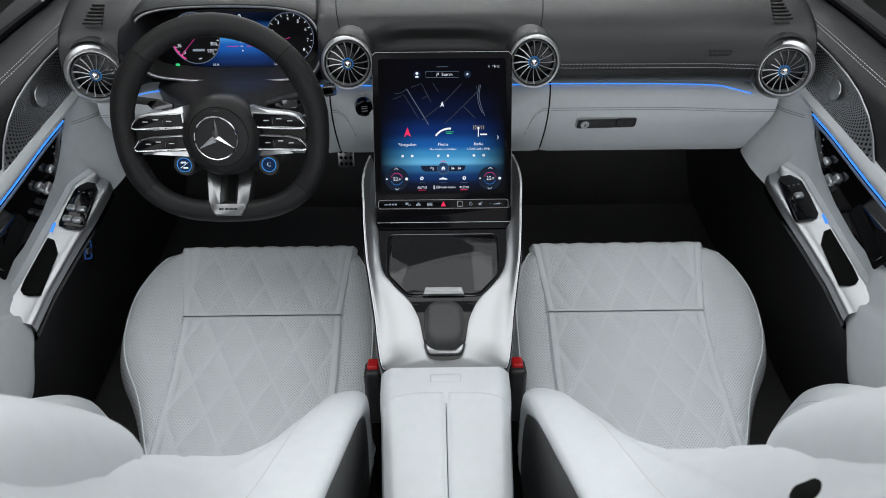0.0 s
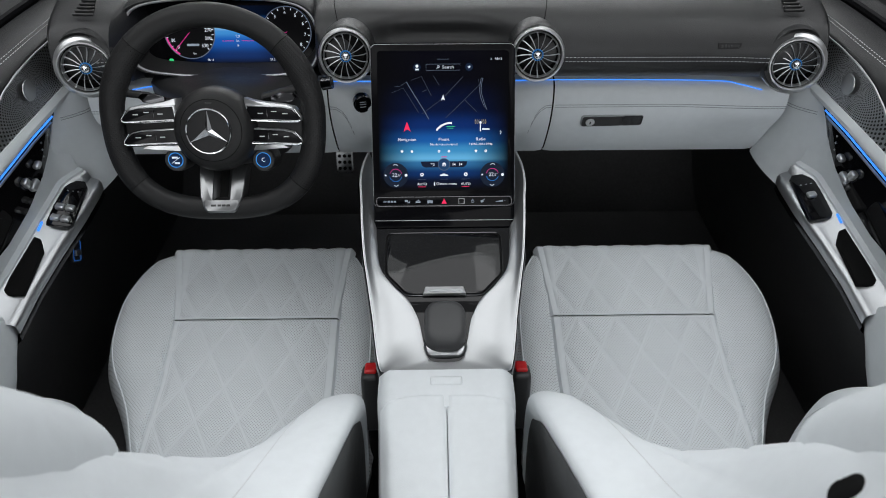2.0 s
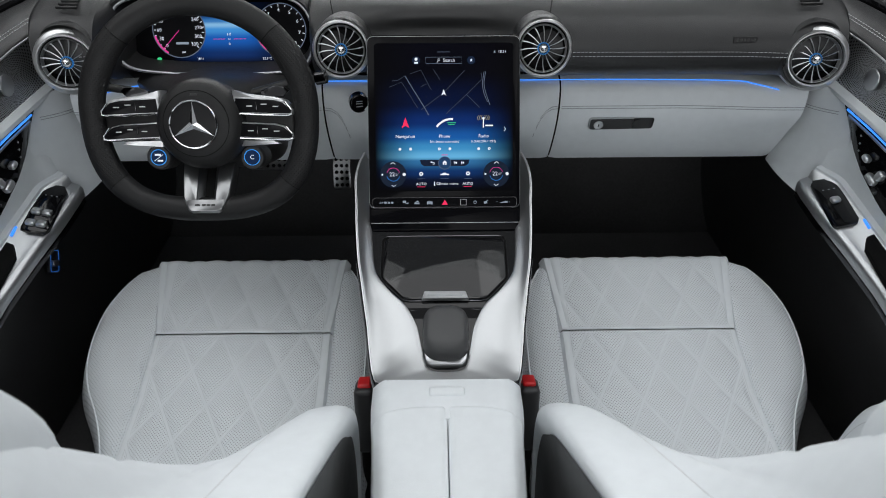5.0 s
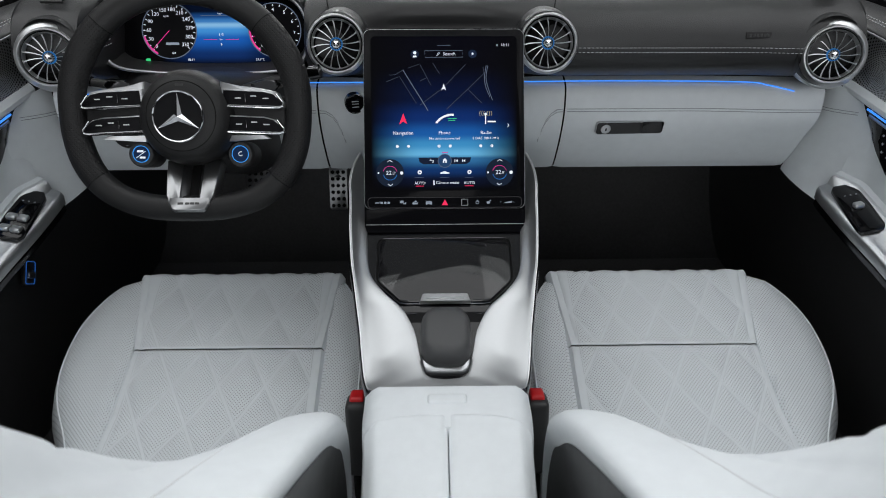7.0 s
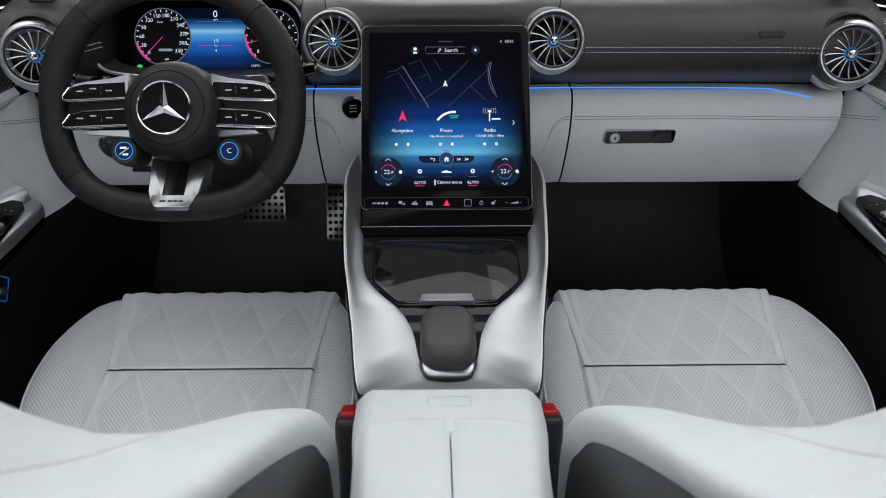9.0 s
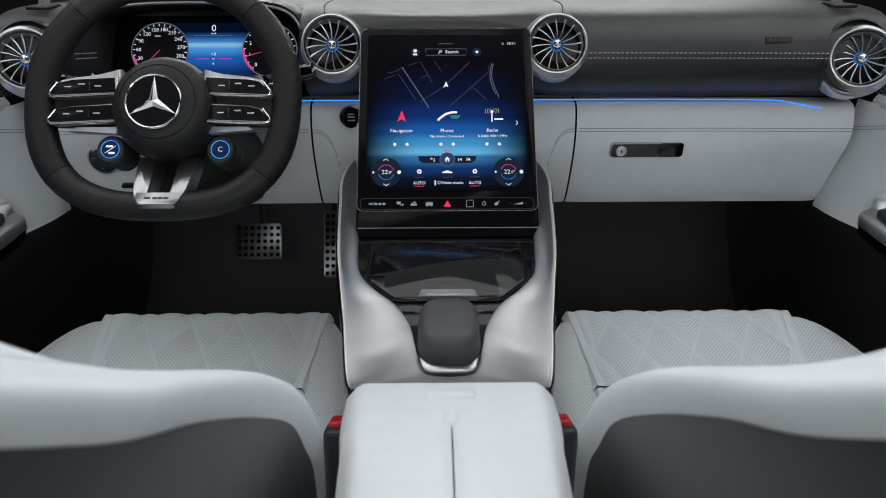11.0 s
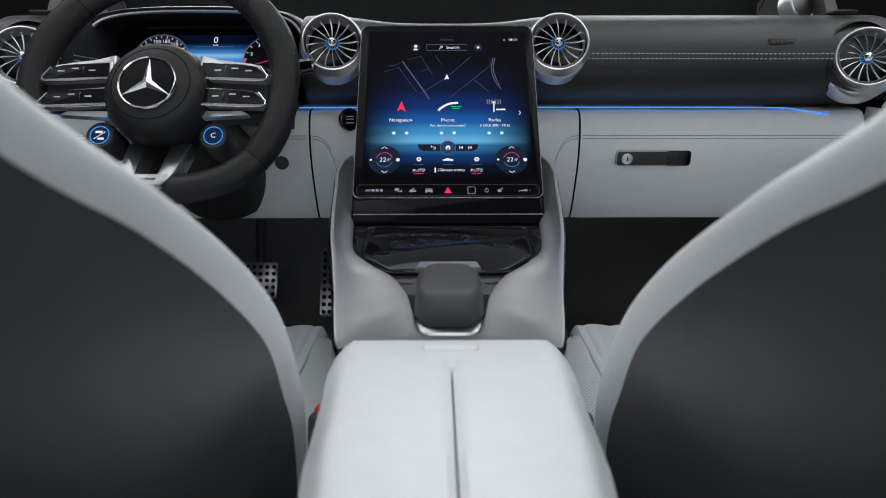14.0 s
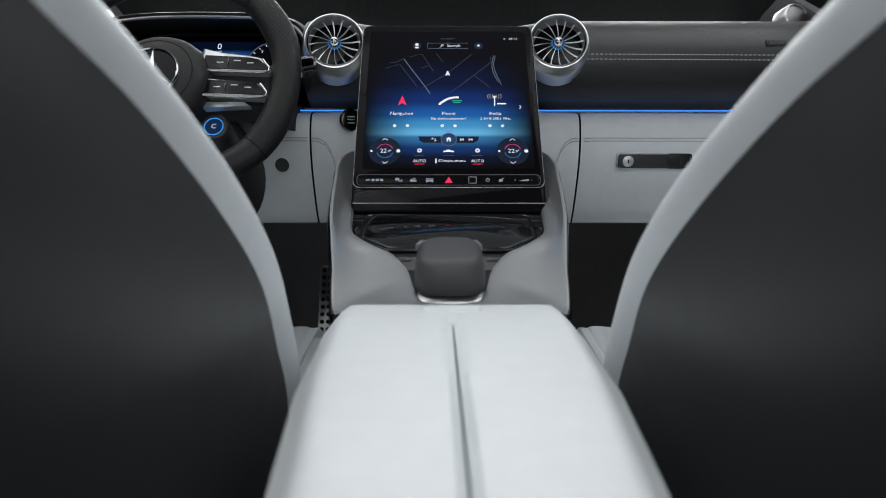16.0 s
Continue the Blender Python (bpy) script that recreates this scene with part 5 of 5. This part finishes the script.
for s in (1, -1):
    for dz in (0.0, -0.0045):
        part("seam_line", tube([(s * x, low_y(x, 0.628 + dz) - 0.0002, 0.628 + dz) for x in np.linspace(0.212, 0.638, 40)], 0.0006, 5), GREYT, dash)
        part("seam_line", tube([(s * x, low_y(x, z + dz) - 0.0002, z + dz) for x, z in ((0.206, 0.628), (0.195, 0.627), (0.184, 0.621), (0.176, 0.610), (0.170, 0.594), (0.166, 0.572))], 0.0006, 5), GREYT, dash)
for s in (1, -1):
    part("dash_seam", tube([(s * (0.170 + 0.04 * k / 16), float(p[0]), float(p[1]) + 0.0004) for k, p in enumerate(upper_profile(s * 0.18)[17:])], 0.0009, 5), RUBBER, dash)
# glovebox handle
hy = low_y(0.32, 0.594) - 0.001
gm = plane_pose((0.323, hy, 0.5935), (1, 0.03, 0), (0, -0.22, 0.97))
part("handle_frame", slab(rounded(0.118, 0.025, 0.006), -0.002, 0.0022, gm, 0.0008), SATIN, glove, "dark metal handle frame")
part("handle_recess", slab(rounded(0.040, 0.0235, 0.005), 0, 0.0030, gm @ pose(0.0385, 0, 0), 0.0005), PIANO, glove, "black finger recess")
part("handle_plate", slab(rounded(0.078, 0.0215, 0.004), 0, 0.0042, gm @ pose(-0.018, 0, 0), 0.001), PLASTIC, glove, "black pull handle")
part("lock", lathe([(0.0085, 0.0), (0.0085, 0.0058), (0.0075, 0.0064), (0.0, 0.0064)], 24, gm @ pose(-0.042, 0, 0)), RINGM, glove, "round chrome key lock")
part("key_slot", rbox((0.0022, 0.0060, 0.001), gm @ pose(-0.042, 0, 0.0064), 0.0003, 1), RUBBER, glove)
# starter, knee sensor, light switch
sm_ = plane_pose((-0.140, 1.053, 0.652), (1, 0.25, 0), (0, 0.05, 0.98))
st = part("start_button", lathe([(0.0165, -0.012), (0.0165, 0.001), (0.0150, 0.0025), (0.0138, 0.001), (0.0128, 0.0018), (0.0, 0.0018)], 32, sm_), SMOKE, dash, "round black starter button with a metal ring")
part("button_mark", merge(*[rbox((0.011, 0.0018, 0.0006), sm_ @ pose(0, k, 0.0020), 0.0002, 1) for k in (0.004, 0.0, -0.005)]), GREYT, st)
part("button_face", lathe([(0.0134, 0.0021), (0.0, 0.0021)], 28, sm_), PIANO, st)
ky = low_y(-0.25, 0.587)
part("knee_cap", lathe([(0.0108, -0.004), (0.0108, 0.0010), (0.0, 0.0016)], 28, plane_pose((-0.253, ky, 0.587), (1, 0, 0), (0, -0.2, 0.97))), PLASTIC, dash, "round black cap in the white panel")
ly = low_y(-0.545, 0.583)
lm = plane_pose((-0.540, ly - 0.001, 0.583), (1, 0, 0), (0, -0.2, 0.97))
lsw = part("light_switch", lathe([(0.024, -0.004), (0.024, 0.002), (0.021, 0.004), (0.0185, 0.003), (0.0175, 0.010), (0.015, 0.0115), (0.0, 0.0115)], 36, lm), PLASTIC, dash, "round black light switch")
part("switch_ring", lathe([(0.0242, 0.0), (0.0246, 0.003), (0.0220, 0.0045), (0.0210, 0.003)], 36, lm), SATIN, lsw)
part("switch_mark", merge(*[rbox((0.004, 0.0014, 0.0005), lm @ pose(0.0115 * math.cos(a), 0.0115 * math.sin(a), 0.0117), 0.0002, 1) for a in (0.5, 1.57, 2.64, 4.7)]), GREYT, lsw)
part("brake_switch", rbox((0.050, 0.006, 0.014), plane_pose((-0.505, low_y(-0.505, 0.535) - 0.002, 0.535), (1, 0, 0), (0, -0.45, 0.9)), 0.003), PIANO, dash, "small glossy black switch")
# vent hoods and side demister grilles
for x, z, w in ((-0.157, 0.755, 0.82), (0.158, 0.755, 0.82), (0.594, 0.738, 1.0), (-0.590, 0.739, 1.0)):
    out = []
    for y, r, dz in ((1.030, 0.0500, 0.0), (1.036, 0.0525, 0.0), (1.06, 0.0530, -0.001), (1.10, 0.0520, -0.003), (1.16, 0.049, -0.006), (1.25, 0.044, -0.012), (1.36, 0.032, -0.02)):
        out.append([(x * (1 + (y - 1.03) * (0.10 if abs(x) < 0.3 else 0.0)) + r * w * math.cos(a), y + 0.012 * math.sin(a) * (y < 1.05), z + dz + r * w * math.sin(a)) for a in np.linspace(0, 2 * math.pi, 41)[:-1]])
    part("vent_hood", loft(out, True), DARK, dash, "black leather hood over the air vent")
for s in (1, -1):
    g = part("side_grille", slab([(s * x, y) for x, y in [(0.565, 1.066), (0.606, 1.062), (0.607, 1.145), (0.590, 1.148)][::s]], 0, 0.004, pose(0, 0, 0.805, 6), 0.001), RUBBER, dash, "small black demister grille")
    for k in range(6):
        part("slat", rbox((0.034 - 0.0025 * k, 0.0035, 0.005), pose(s * (0.588 + 0.0022 * k), 1.073 + k * 0.0125, 0.922 + 0.0013 * k - 0.1155, 30), 0.001, 1), PLASTIC, g)
# grilles on the dash top
g = part("top_grille", slab(rounded(0.44, 0.11, 0.03), 0.0, 0.004, pose(0, 1.45, 0.833, 1), 0.001), RUBBER, dash, "black demister grille along the windscreen")
for i in range(22):
    part("slat", rbox((0.004, 0.10, 0.005), pose(-0.2 + 0.019 * i, 1.45, 0.838, 1), 0.001, 1), DARK, g)
for i in range(4):
    part("slat", rbox((0.42, 0.004, 0.005), pose(0, 1.41 + 0.027 * i, 0.8375, 1), 0.001, 1), DARK, g)

# ---- pedals ----


def pedal(name, label, corners, y, rows_, cols, lean):
    (x0, z0), (x1, z1) = corners
    m = plane_pose(((x0 + x1) / 2, y, (z0 + z1) / 2), (1, 0, lean), (0, 0.36, 0.93))
    w, h = x1 - x0, (z1 - z0) / 0.91
    root = thing(name, label, "pedal", (0, 1.4, 0.3))
    part("plate", slab(rounded(w, h, 0.008), -0.006, 0.0, m, 0.0015), STEEL, root, "brushed steel pedal plate")
    for i in range(cols):
        for j in range(rows_):
            px, py = (i + 0.5) / cols * (w - 0.004) - (w - 0.004) / 2, (j + 0.5) / rows_ * (h - 0.006) - (h - 0.006) / 2
            part("stud", lathe([(0.0048, -0.001), (0.0048, 0.0012), (0.0038, 0.0022), (0.0, 0.0022)], 12, m @ pose(px, py, 0)), RUBBER, root)
    part("arm", tube([m @ Vector((0, 0, -0.006)), m @ Vector((0, h * 0.4, -0.05)), (((x0 + x1) / 2), y + 0.10, 0.50)], 0.012, 8), PLASTIC, root)


pedal("brake_pedal", "wide steel brake pedal with black rubber studs", ((-0.495, 0.258), (-0.384, 0.336)), 1.545, 5, 7, 0.0)
pedal("accelerator_pedal", "tall steel accelerator pedal with black rubber studs", ((-0.276, 0.232), (-0.232, 0.374)), 1.500, 9, 3, 0.0)
lt = part("footwell_light", rbox((0.12, 0.03, 0.020), pose(-0.44, 1.50, 0.493), 0.003), PLASTIC, dash, "small blue footwell light under the dashboard")
part("lens", rbox((0.10, 0.020, 0.006), pose(-0.44, 1.50, 0.482), 0.002), AMBIENT, lt)

# ---- doors ----


def door(s, label):
    root = thing("car_door", label, "car door", (s * 0.74, 0.7, 0.0), "doors")

    def L(rws):
        return loft([[(s * x, y, z) for x, y, z in r] for r in rws])

    def face(y, off=0.0):
        return 0.679 + 0.17 * (1.0 - y) + off if y > 0.55 else 0.7555 + 0.02 * (0.55 - y) + off
    T0 = [(0.1, 0.545), (0.40, 0.575), (0.60, 0.603), (0.821, 0.637), (0.895, 0.650), (0.96, 0.660), (1.03, 0.670), (1.10, 0.680), (1.2, 0.694)]
    T1 = [(0.1, 0.505), (0.40, 0.540), (0.60, 0.572), (0.803, 0.609), (0.861, 0.619), (0.91, 0.629), (0.963, 0.640), (1.03, 0.650), (1.10, 0.660)]
    T2 = [(0.1, 0.50), (0.55, 0.50), (0.70, 0.498), (0.789, 0.497), (0.846, 0.505), (0.914, 0.528), (0.974, 0.561), (1.016, 0.596), (1.034, 0.640), (1.10, 0.65)]
    z0 = lambda y: lerp_table(T0, y)[0]
    z1 = lambda y: lerp_table(T1, y)[0]
    z2 = lambda y: lerp_table(T2, y)[0]
    ys = np.linspace(0.10, 1.08, 50)
    rws = []
    for y in ys:
        a, b = z0(y), z1(y) + 0.003
        rws.append([(face(y, 0.012), y, a + 0.004), (face(y, 0.002), y, a + 0.003), (face(y, -0.004), y, a - (a - b) * 0.35), (face(y, -0.003), y, b + (a - b) * 0.25), (face(y, 0.002), y, b), (face(y, 0.014), y, b - 0.001)])
    part("belt_trim", L(rws), WHITE, root, "pale satin trim band")
    part("light_strip", tube([(s * face(y, 0.003), y, z1(y) - 0.001) for y in np.linspace(0.3, 1.024, 40)], 0.0017, 8), AMBIENT, root, "glowing blue ambient light strip")
    part("trim_edge", tube([(s * face(y, 0.002), y, z1(y) - 0.0075) for y in np.linspace(0.3, 1.015, 40)], 0.0022, 8), SATIN, root, "satin metal edge")
    # dark inlay with the seat keys and the door handle
    rws = []
    for y in np.linspace(0.42, 1.034, 40):
        t, b = z1(y) - 0.004, z2(y)
        rws.append([(face(y, 0.006 + 0.016 * f), y, t + (b - t) * f) for f in np.linspace(0, 1, 6)])
    part("inlay", L(rws), PIANO, root, "glossy black inlay")

    def on_door(y, f, off=0.0):
        t, b = z1(y) - 0.004, z2(y)
        m = plane_pose((s * face(y, 0.006 + 0.016 * f - off), y, t + (b - t) * f), (0, s * 1.0, 0.28 * s), (0.18 * s, -0.28, 0.95))
        return m
    for y, f, w, h in ((0.955, 0.50, 0.016, 0.010), (0.935, 0.72, 0.024, 0.012), (0.918, 0.48, 0.014, 0.016)):
        part("seat_key", rbox((w, h, 0.012), on_door(y, f, 0.006), 0.004), RINGM, root, "small satin silver seat adjuster key")
    for k in (0.30, 0.5, 0.7):
        part("key_mark", rbox((0.004, 0.003, 0.001), on_door(0.985, k, 0.001), 0.0004, 1), GREYT, root)
    part("handle_bowl", rbox((0.120, 0.050, 0.006), on_door(0.815, 0.60, 0.001), 0.003), RUBBER, root, "black handle bowl")
    hm = on_door(0.812, 0.58, 0.010)
    hd = part("door_handle", slab(rounded(0.105, 0.026, 0.008), -0.003, 0.005, hm, 0.002), CHROME, root, "chrome-edged black inner door handle")
    part("handle_face", slab(rounded(0.098, 0.019, 0.006), 0.004, 0.0062, hm, 0.001), KEYBLACK, hd, "black handle face")
    # white leather skin from the dashboard round the inlay to the armrest
    A = [(0.655, 1.105, 0.672), (0.645, 1.104, 0.625), (0.644, 1.112, 0.584), (0.640, 1.130, 0.541), (0.640, 1.146, 0.497), (0.642, 1.152, 0.485)]
    E = [(0.674, 1.052, 0.664), (0.684, 1.036, 0.642), (0.698, 1.018, 0.596), (0.700, 1.020, 0.548), (0.680, 1.034, 0.508), (0.658, 1.044, 0.474)]
    a_, e_ = spline(A, 24), spline(E, 24)
    rws = []
    for i in range(24):
        rws.append([tuple(a_[i] + (e_[i] - a_[i]) * f + np.array((-0.005 * math.sin(math.pi * f), 0, 0))) for f in np.linspace(0, 1, 12)])
    part("front_skin", L(rws), WHITE, root, "white leather skin that meets the dashboard")
    for dz in (0.0, 0.0045):
        part("seam_line", tube([(s * (0.645 + 0.036 * f - 0.0105 * math.sin(math.pi * f)), 1.104 - 0.075 * f, 0.627 + 0.012 * f - dz) for f in np.linspace(0.02, 0.9, 14)], 0.0006, 5), GREYT, root)
    # band between the inlay and the silver trim, then the trim
    S4 = [(0.74, 0.704, 0.419), (0.815, 0.698, 0.438), (0.89, 0.681, 0.461), (0.964, 0.662, 0.483), (1.02, 0.651, 0.500), (1.042, 0.652, 0.504)]
    s4 = lambda y: lerp_table(S4, y)
    rws, band, under = [], [], []
    for y in np.linspace(0.742, 1.04, 40):
        x4, zz = s4(y)
        xo = face(y, 0.028) if y < 1.0 else face(y, 0.028) - 0.02 * sstep(1.0, 1.04, y)
        zo = zz + 0.022
        rws.append([(x4 - 0.001, y, zz - 0.020), (x4 - 0.002, y, zz - 0.006), (x4 + 0.001, y, zz), (x4 + 0.008, y, zz + 0.003), (x4 + (xo - x4) * 0.5, y, zz + 0.006), (xo - 0.012, y, zo - 0.004), (xo - 0.006, y, zo)])
        band.append([(xo - 0.007, y, zo - 0.004), (xo - 0.006, y, zo + 0.004), (xo + 0.002, y, zo + 0.008), (face(y, 0.024), y, max(z2(y) + 0.002, zo + 0.01))])
        under.append([(x4 - 0.001, y, zz - 0.020), (x4 + 0.002, y, zz - 0.026), (x4 + 0.001, y, zz - 0.034), (x4 + 0.012, y, zz - 0.045), (x4 + 0.06, y, zz - 0.06)])
    part("armrest_trim", L(rws), SATIN, root, "satin silver trim strip along the armrest")
    part("upper_band", L(band), WHITE, root, "white leather band")
    part("trim_underside", L(under), SMOKE, root, "dark metal lower edge")

    def on_arm(y, f, off=0.0):
        x4, zz = s4(y)
        xo = face(y, 0.022)
        m = plane_pose((s * (x4 + (xo - x4) * f), y, zz + 0.004 + 0.013 * f + off), (1, 0, 0.22 * s), (-0.20 * s, 0.95, 0.28))
        return m
    o = [(-0.020, -0.052), (0.016, -0.052), (0.022, -0.044), (0.020, 0.040), (0.012, 0.052), (-0.016, 0.052), (-0.022, 0.044), (-0.022, -0.046)]
    pm = on_arm(0.972, 0.52, 0.002)
    pod_ = part("switch_pod", slab(o, -0.004, 0.003, pm, 0.002), PIANO, root, "glossy black switch pod")
    for k, yy in (enumerate((-0.012, -0.036)) if s < 0 else enumerate((0.0,))):
        for dx in ((-0.0085, 0.0085) if s < 0 else (0.0,)):
            part("window_switch", rbox((0.0155, 0.013, 0.009), pm @ pose(dx, yy, 0.006, -18), 0.003), RINGM, pod_, "silver window switch")
    for k in (-0.009, 0.0, 0.009):
        part("key_mark", rbox((0.003, 0.002, 0.0006), pm @ pose(k, 0.026, 0.0034), 0.0002, 1), GREYT, pod_)
    co = [(-0.018, -0.055), (0.006, -0.060), (0.020, -0.050), (0.020, 0.040), (0.010, 0.056), (-0.006, 0.052), (-0.018, 0.030)]
    cup = part("grip_recess", slab([(s * x, y) for x, y in (co if s > 0 else co[::-1])], -0.006, 0.0035, on_arm(0.845, 0.70, 0.002), 0.0015), RUBBER, root, "black pull recess")
    part("recess_light", rbox((0.004, 0.020, 0.003), on_arm(0.915, 0.93, 0.006), 0.001), AMBIENT, root, "small blue glow")
    # white pad behind the trim
    rws = []
    for i in range(26):
        y = 0.775 - i * 0.026
        g = sstep(0.79, 0.66, y)
        d = 0.012 * sstep(0.72, 0.60, y)
        x0 = 0.700 + 0.06 * (1 - g) * 0.3 - d
        zt = 0.425 + 0.055 * g
        rws.append([(0.765, y, 0.30), (x0 + 0.020, y, 0.315 + 0.06 * (1 - g)), (x0 + 0.003, y, 0.345 + 0.05 * (1 - g)), (x0, y, 0.385 + 0.02 * (1 - g)), (x0 + 0.006, y, zt - 0.012), (x0 + 0.022, y, zt + 0.004), (face(y, 0.012), y, z2(y)), (face(y, 0.02), y, z2(y) + 0.01)])
    part("rear_pad", L([[tuple(q) for q in spline(r, 22)] for r in rws]), WHITE, root, "white leather armrest pad")
    # lower door, dark
    part("lower_panel", L([[(0.80, y, 0.0), (0.775, y, 0.06), (0.750, y, 0.16), (0.735, y, 0.28), (0.728, y, 0.37), (0.742, y, 0.43), (0.765, y, 0.47)] for y in np.linspace(0.0, 1.70, 30)]), PLASTIC, root, "black lower door panel")
    if s < 0:
        bm_ = plane_pose((-0.722, 0.983, 0.376), (0, 0.82, -0.57), (0, 0.57, 0.82))
        tb = part("trunk_switch", rbox((0.030, 0.044, 0.008), bm_, 0.003), PLASTIC, root, "black switch with a blue lit frame")
        oo, ii = rounded(0.026, 0.040, 0.004), rounded(0.0235, 0.0375, 0.003)
        fr = loft([[(x, y, 0.0042) for x, y in oo], [(x, y, 0.0048) for x, y in oo], [(x, y, 0.0048) for x, y in ii], [(x, y, 0.0042) for x, y in ii]], True)
        fr.transform(bm_ @ pose(0, 0, 0, 0, 0, 0))
        part("switch_light", fr, emit("dim_blue_frame", (0.03, 0.16, 0.6), 0.5), tb)
        part("switch_cap", rbox((0.018, 0.012, 0.006), bm_ @ pose(0, -0.004, 0.005), 0.002), SATIN, tb)
    # speaker grille
    ST = [(0.862, 0.640), (0.870, 0.652), (0.892, 0.682), (0.920, 0.707), (0.955, 0.727), (0.996, 0.741), (1.047, 0.751), (1.10, 0.757), (1.20, 0.764)]
    rws = []
    for y in np.linspace(0.863, 1.20, 60):
        a, b = z0(y) + 0.002, lerp_table(ST, y)[0]
        rws.append([(face(y, 0.004 + 0.004 * f), y, a + (b - a) * f) for f in np.linspace(0, 1, 10)])
    sg = part("speaker_grille", L(rws), GRILLE, root, "perforated dark metal speaker grille")
    part("grille_edge", tube([(s * face(y, 0.007), y, lerp_table(ST, y)[0]) for y in np.linspace(0.863, 1.20, 50)], 0.0020, 8), SATIN, sg, "satin metal edge")
    part("speaker_disc", lathe([(0.0175, 0), (0.0172, 0.0016), (0.015, 0.0024), (0.0, 0.0016)], 32, plane_pose((s * face(1.0, 0.003), 1.0, 0.709), (0, s * -1.0, 0), (0.0, 0, 1.0))), SATIN, sg, "round brushed metal disc")
    # upper door in black leather
    def shelf(y):
        return lerp_table([(0.0, 0.665), (0.60, 0.705), (0.80, 0.729), (0.959, 0.748), (1.023, 0.755), (1.09, 0.763), (1.17, 0.771), (1.66, 0.785)], y)[0]
    rws = []
    for y in np.linspace(0.0, 1.66, 50):
        t = lerp_table([(0.0, 0.585), (0.80, 0.638)] + ST + [(1.66, 0.772)], y)[0]
        f0 = face(min(y, 1.22), 0.011)
        st = shelf(y)
        rws.append([(f0 + 0.004, y, t - 0.012), (f0, y, t), (f0 + 0.006, y, t + (st - t) * 0.6), (f0 + 0.020, y, st), (f0 + 0.045, y, st + 0.006), (f0 + 0.085, y, st + 0.004), (f0 + 0.110, y, st - 0.012), (0.87, y, st - 0.05), (0.88, y, 0.30)])
    part("upper_panel", L([[tuple(q) for q in spline(r, 24)] for r in rws]), DARK, root, "black leather upper door trim")
    for dx in (0.0, 0.0065):
        stitches("stitching", [(s * (face(min(y, 1.22), 0.032) + dx), y, shelf(y) + 0.0006 + dx * 0.25) for y in np.linspace(0.55, 1.55, 60)], 0.0065, 0.0007, THREAD, root, "pale double stitching")
    part("window_seal", tube([(s * (face(min(y, 1.22), 0.118)), y, shelf(y) + 0.002) for y in np.linspace(0.1, 1.6, 30)], 0.008, 8), PIANO, root, "black window seal")
    part("lock_pin", lathe([(0.0075, -0.002), (0.0075, 0.002), (0.005, 0.004), (0.0, 0.004)], 18, pose(s * face(1.0, 0.075), 1.0, shelf(1.0) + 0.005)), PLASTIC, root, "small round black lock pin")
    # black corner panel by the windscreen pillar with a small loudspeaker
    corner = [(1.20, 0.765), (1.66, 0.775), (1.66, 0.93), (1.46, 0.95), (1.27, 0.86)]
    pane_ = [[(s * (0.655 + 0.17 * (y - 1.20) + d), y, z) for y, z in corner] for d in (0.0, 0.02)]
    cp = part("corner_panel", loft(pane_, True, True), PLASTIC, root, "black corner panel at the windscreen pillar")
    tm = plane_pose((s * 0.655, 1.315, 0.864), (1, 0.35 * s, 0), (0, 0.25, 0.95))
    tw = part("tweeter", lathe([(0.029, -0.030), (0.030, -0.004), (0.0285, 0.0), (0.0270, 0.001), (0.0255, -0.001)], 36, tm), RINGM, cp, "round silver tweeter surround")
    part("tweeter_grille", lathe([(0.0258, -0.002), (0.012, 0.001), (0.0, 0.0015)], 30, tm), STEEL, cp, "fine metal tweeter grille")
    return root


door(-1, "driver's door with silver armrest trim, window switches and speaker grille")
door(1, "passenger's door with silver armrest trim, window switch and speaker grille")
